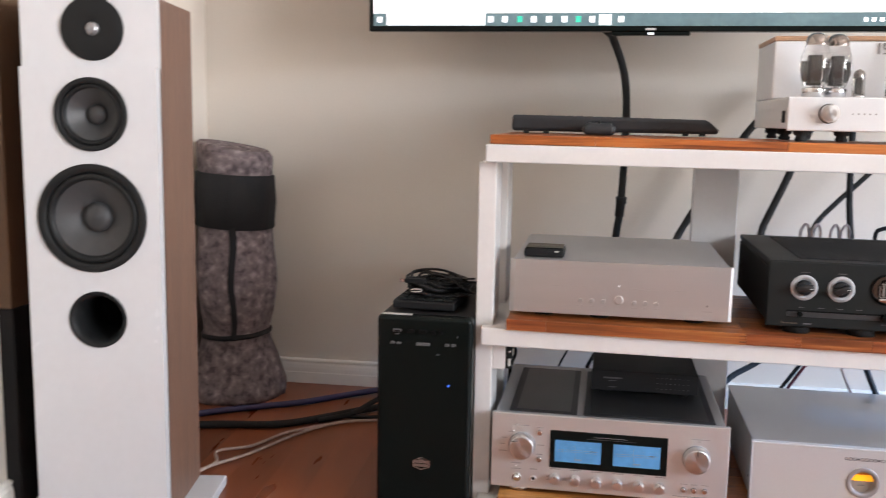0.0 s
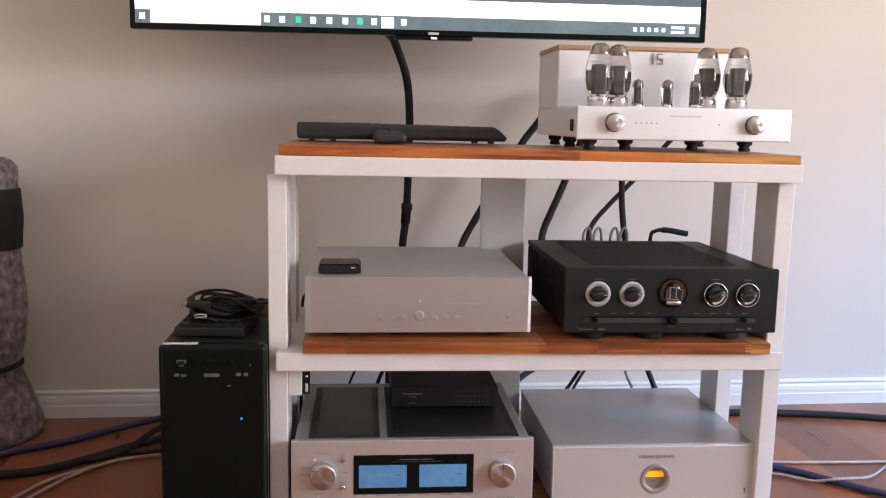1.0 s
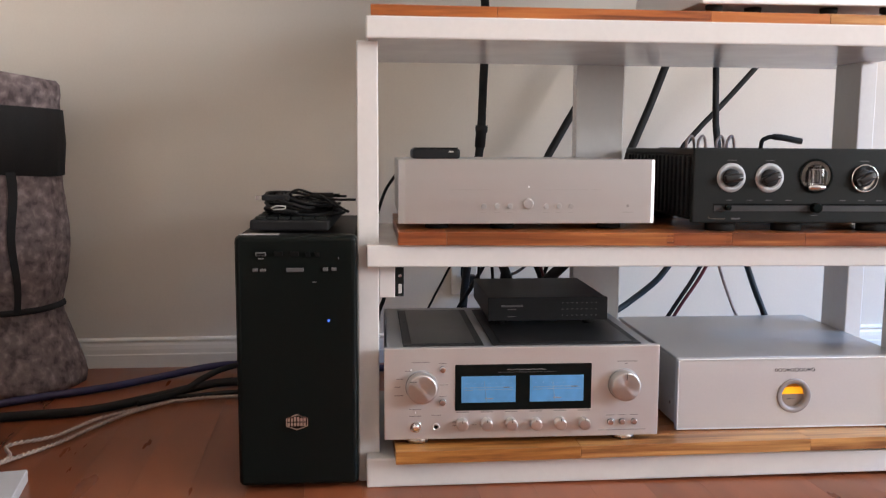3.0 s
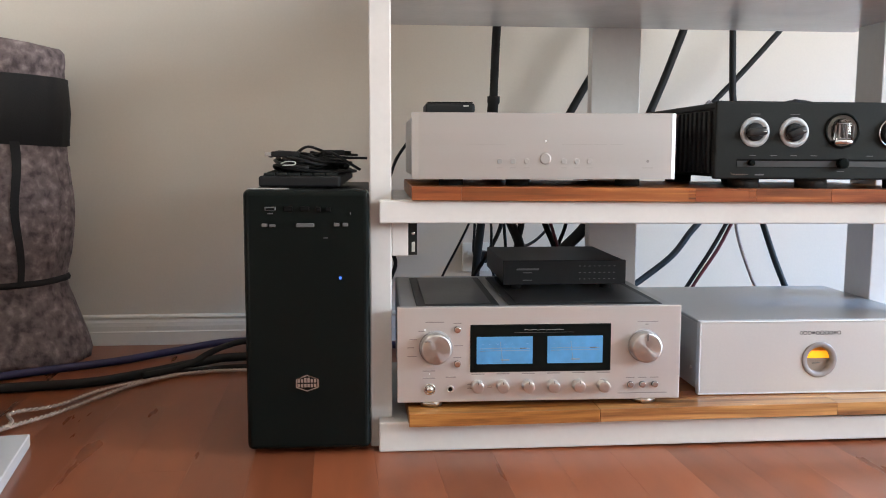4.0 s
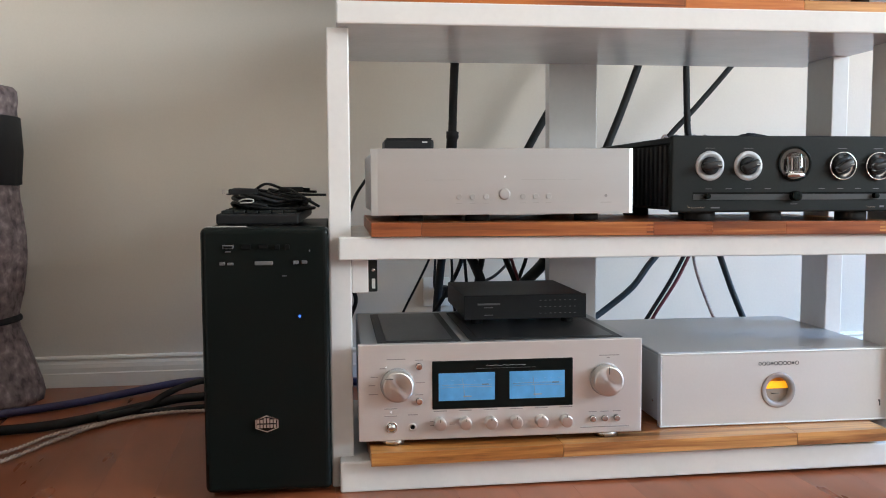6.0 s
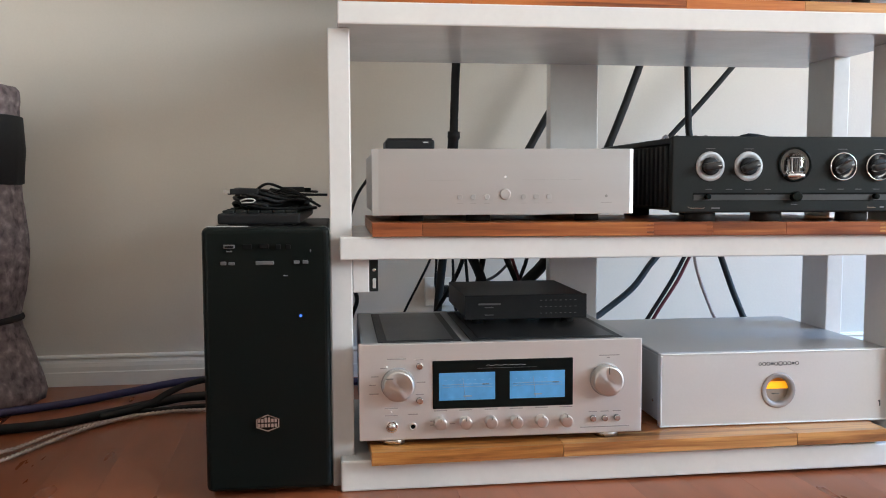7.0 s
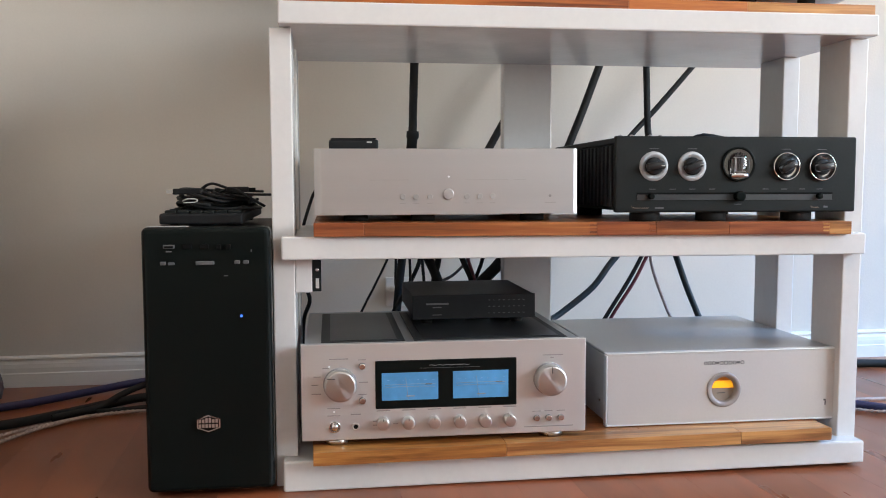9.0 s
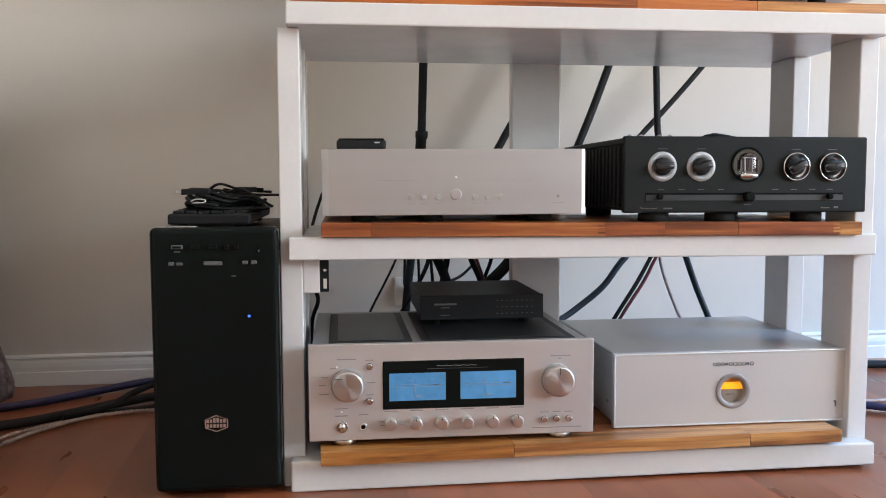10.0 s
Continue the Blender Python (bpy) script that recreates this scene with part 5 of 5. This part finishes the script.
part("lower_baffle", baffle(-0.120, 0.117, 0.0, 0.0238, 0.0215, 0.8475, [(0.002, 0.402, 0.049), (-0.002, 0.585, 0.090), (0.002, 0.767, 0.060)]), WHITE_BAFFLE, sp)
for x, z, r, name in ((0.002, 0.767, 0.064, "midrange_driver"), (-0.002, 0.585, 0.0965, "woofer")):
    d = part(name, lathe(((r, 0.0002), (r, 0.003), (r * 0.985, 0.0045), (r * 0.86, 0.0045), (r * 0.84, 0.001), (r * 0.84, -0.004)), front(x, 0, z), 64, caps=False), SURROUND, sp, "black ringed cone driver")
    part("surround", lathe(((r * 0.85, -0.003), (r * 0.82, 0.002), (r * 0.78, 0.0038), (r * 0.73, 0.002), (r * 0.70, -0.004)), front(x, 0, z), 64, caps=False), SURROUND, d)
    part("cone", lathe(((r * 0.705, -0.004), (r * 0.50, -0.013), (r * 0.24, -0.030)), front(x, 0, z), 64, caps=False), CONE, d)
    part("dust_cap", lathe(((r * 0.28, -0.028), (r * 0.26, -0.028 + r * 0.08), (r * 0.17, -0.028 + r * 0.14), (0.0001, -0.028 + r * 0.17)), front(x, 0, z), 40, caps=False), CONE, d)
tw = part("tweeter", lathe(((0.0545, 0), (0.0545, 0.003), (0.053, 0.0042), (0.022, 0.0026), (0.0120, 0.0004)), front(0.006, 0.010, 0.914), 56, caps=False), SURROUND, sp, "black round tweeter plate")
part("dome", lathe(((0.0122, 0.0002), (0.0112, 0.004), (0.007, 0.0072), (0.0001, 0.0085)), front(0.006, 0.010, 0.914), 32, caps=False), DOME, tw, "dark grey tweeter dome")
bp = part("bass_port", lathe(((0.0515, 0.0002), (0.0515, 0.002), (0.050, 0.003), (0.045, 0.001), (0.040, -0.012), (0.037, -0.03), (0.0365, -0.12)), front(0.002, 0, 0.402), 56, caps=False), SURROUND, sp, "round black bass port")
part("port_throat", lathe(((0.0365, -0.119), (0.0001, -0.12)), front(0.002, 0, 0.402), 40, caps=False), VOID, bp)

# ---- furniture beside the loudspeaker ----
cab = thing("side_cabinet", pose(-0.910, -0.165, 0), "tall brown wooden cabinet with a black lower half", "cabinet")
part("base", box(0.012, 0.055, 0.004, 0.30, 0.0, 0.405, 0.003), BLACK_MATT, cab, "black lower half")
part("body", box(0.012, 0.055, 0, 0.304, 0.4055, 1.25, 0.003), CURTAIN, cab, "brown wooden upper half")

# ---- leads on the floor ----
cable("blue_floor_cable", ((-0.90, 0.36, 0.009), (-0.746, 0.487, 0.009), (-0.653, 0.548, 0.009), (-0.552, 0.612, 0.009), (-0.463, 0.690, 0.010), (-0.342, 0.762, 0.016), (-0.20, 0.770, 0.012), (0.2, 0.70, 0.009)), 0.0085, BLUE_CABLE, "blue woven sleeve cable lying on the floor")
cable("black_floor_cable", ((-0.88, 0.33, 0.010), (-0.705, 0.388, 0.010), (-0.555, 0.424, 0.010), (-0.455, 0.505, 0.010), (-0.369, 0.586, 0.011), (-0.29, 0.622, 0.012), (0.0, 0.63, 0.010)), 0.0095, RUBBER, "thick black cable lying on the floor")
cable("black_floor_cable", ((-0.47, 0.478, 0.008), (-0.40, 0.535, 0.012), (-0.362, 0.605, 0.024), (-0.335, 0.672, 0.026), (-0.29, 0.705, 0.030), (-0.20, 0.72, 0.03)), 0.0070, RUBBER, "black cable crossing another on the floor")
cable("black_floor_cable", ((-0.42, 0.53, 0.006), (-0.36, 0.535, 0.006), (-0.30, 0.555, 0.006), (-0.2, 0.56, 0.006)), 0.005, RUBBER, "thin black lead lying on the floor")
twisted("braided_floor_cable", ((-0.620, 0.085, 0.012), (-0.601, 0.145, 0.008), (-0.549, 0.235, 0.007), (-0.490, 0.375, 0.007), (-0.426, 0.468, 0.007), (-0.355, 0.508, 0.007), (-0.286, 0.518, 0.007), (-0.05, 0.53, 0.007)), 0.0024, PALE_CABLE, "pale braided speaker cable lying on the floor", 0.020)
twisted("braided_floor_cable", ((-0.615, 0.070, 0.014), (-0.600, 0.150, 0.012), (-0.628, 0.224, 0.008), (-0.565, 0.272, 0.008), (-0.520, 0.375, 0.007), (-0.44, 0.462, 0.006)), 0.0023, PALE_CABLE, "pale braided speaker cable lying on the floor", 0.020)
cable("black_floor_cable", ((0.80, 0.74, 0.009), (1.05, 0.765, 0.009), (1.23, 0.765, 0.009), (1.45, 0.735, 0.009), (1.70, 0.66, 0.009), (2.0, 0.55, 0.009)), 0.0100, RUBBER, "thick black cable lying along the wall")
cable("blue_floor_cable", ((0.80, 0.45, 0.009), (0.98, 0.43, 0.009), (1.115, 0.368, 0.009), (1.203, 0.285, 0.009), (1.298, 0.203, 0.009), (1.6, 0.06, 0.009)), 0.0085, BLUE_CABLE, "blue woven sleeve cable lying on the floor")
twisted("braided_floor_cable", ((0.85, 0.375, 0.006), (1.00, 0.368, 0.006), (1.098, 0.339, 0.006), (1.150, 0.295, 0.008), (1.195, 0.275, 0.019), (1.240, 0.282, 0.018), (1.310, 0.322, 0.007), (1.439, 0.423, 0.006), (1.65, 0.50, 0.006)), 0.0020, PALE_CABLE, "pale braided speaker cable crossing a blue one", 0.022)
cable("clear_floor_cable", ((0.80, 0.49, 0.0195), (0.98, 0.44, 0.0205), (1.10, 0.418, 0.006), (1.274, 0.411, 0.004), (1.45, 0.405, 0.004), (1.8, 0.37, 0.004)), 0.0036, PALE_CABLE, "pale pink clear cable lying on the floor")

# ---- floor planks, last ----
TURN_PLANK = 2.5
PW = 0.0895
rnd = random.Random(21)
plank_meshes = {}
# strips beside and before the rack: own tones with shade and light put in; the others as they come
TONE_AND_SHADE = {-6: FLOOR_DARK, -5: FLOOR_MID, -4: FLOOR_DARK, -3: FLOOR_DARK, -2: FLOOR_MID, -1: FLOOR_DARK, 0: FLOOR_DARK, 1: FLOOR_MID, 2: FLOOR_DARK, 3: FLOOR_MID, 4: FLOOR_LIGHT, 5: FLOOR_LIGHT, 6: FLOOR_MID, 7: FLOOR_LIGHT, 8: FLOOR_LIGHT, 9: FLOOR_LIGHT, 10: FLOOR_MID, 11: FLOOR_LIGHT, 12: FLOOR_LIGHT, 13: FLOOR_MID}
for c in range(-7, 52):
    y = -4.4 - rnd.uniform(0, 1.6)
    tone = TONE_AND_SHADE.get(c) or rnd.choice((FLOOR_LIGHT, FLOOR_MID, FLOOR_MID, FLOOR_DARK))
    while y < 1.15:
        long = rnd.choice((1.5, 1.9, 2.3))
        along = pose(0, 0, 0, 0, 0, TURN_PLANK) @ pose(-0.4546 + c * PW, 0, 0)
        start, slope = (ROOM.inverted() @ along @ Vector((PW / 2, 0, 0))).y, math.cos(radians(TURN_PLANK - SKEW))
        south, north = (Y0 - 0.05 - start) / slope, (0.05 - start) / slope
        if y > north - 0.02:
            break
        if y + long < south + 0.02:
            y += long
            continue
        y, end = max(y, south), min(y + long, north)
        long = round(end - y, 3)
        key = (long, tone.name)
        if key not in plank_meshes:
            bm = bmesh.new()
            add_box(bm, 0.0001, PW - 0.0001, 0.0001, long - 0.0001, -0.0124, 0.0)
            plank_meshes[key] = mesh_of("plank", bm, tone)
        world_at = pose(0, 0, 0, 0, 0, TURN_PLANK) @ pose(-0.4546 + c * PW, y, 0)
        inside = ROOM.inverted() @ world_at
        mid = inside @ Vector((PW / 2, long / 2, 0))
        if X0 - 0.02 < mid.x < X1 + 0.02 and Y0 < mid.y < 0.35:
            o = new("plank", plank_meshes[key])
            o.parent = floor
            o.matrix_parent_inverse = floor.matrix_world.inverted()
            o.matrix_basis = world_at
        y += long
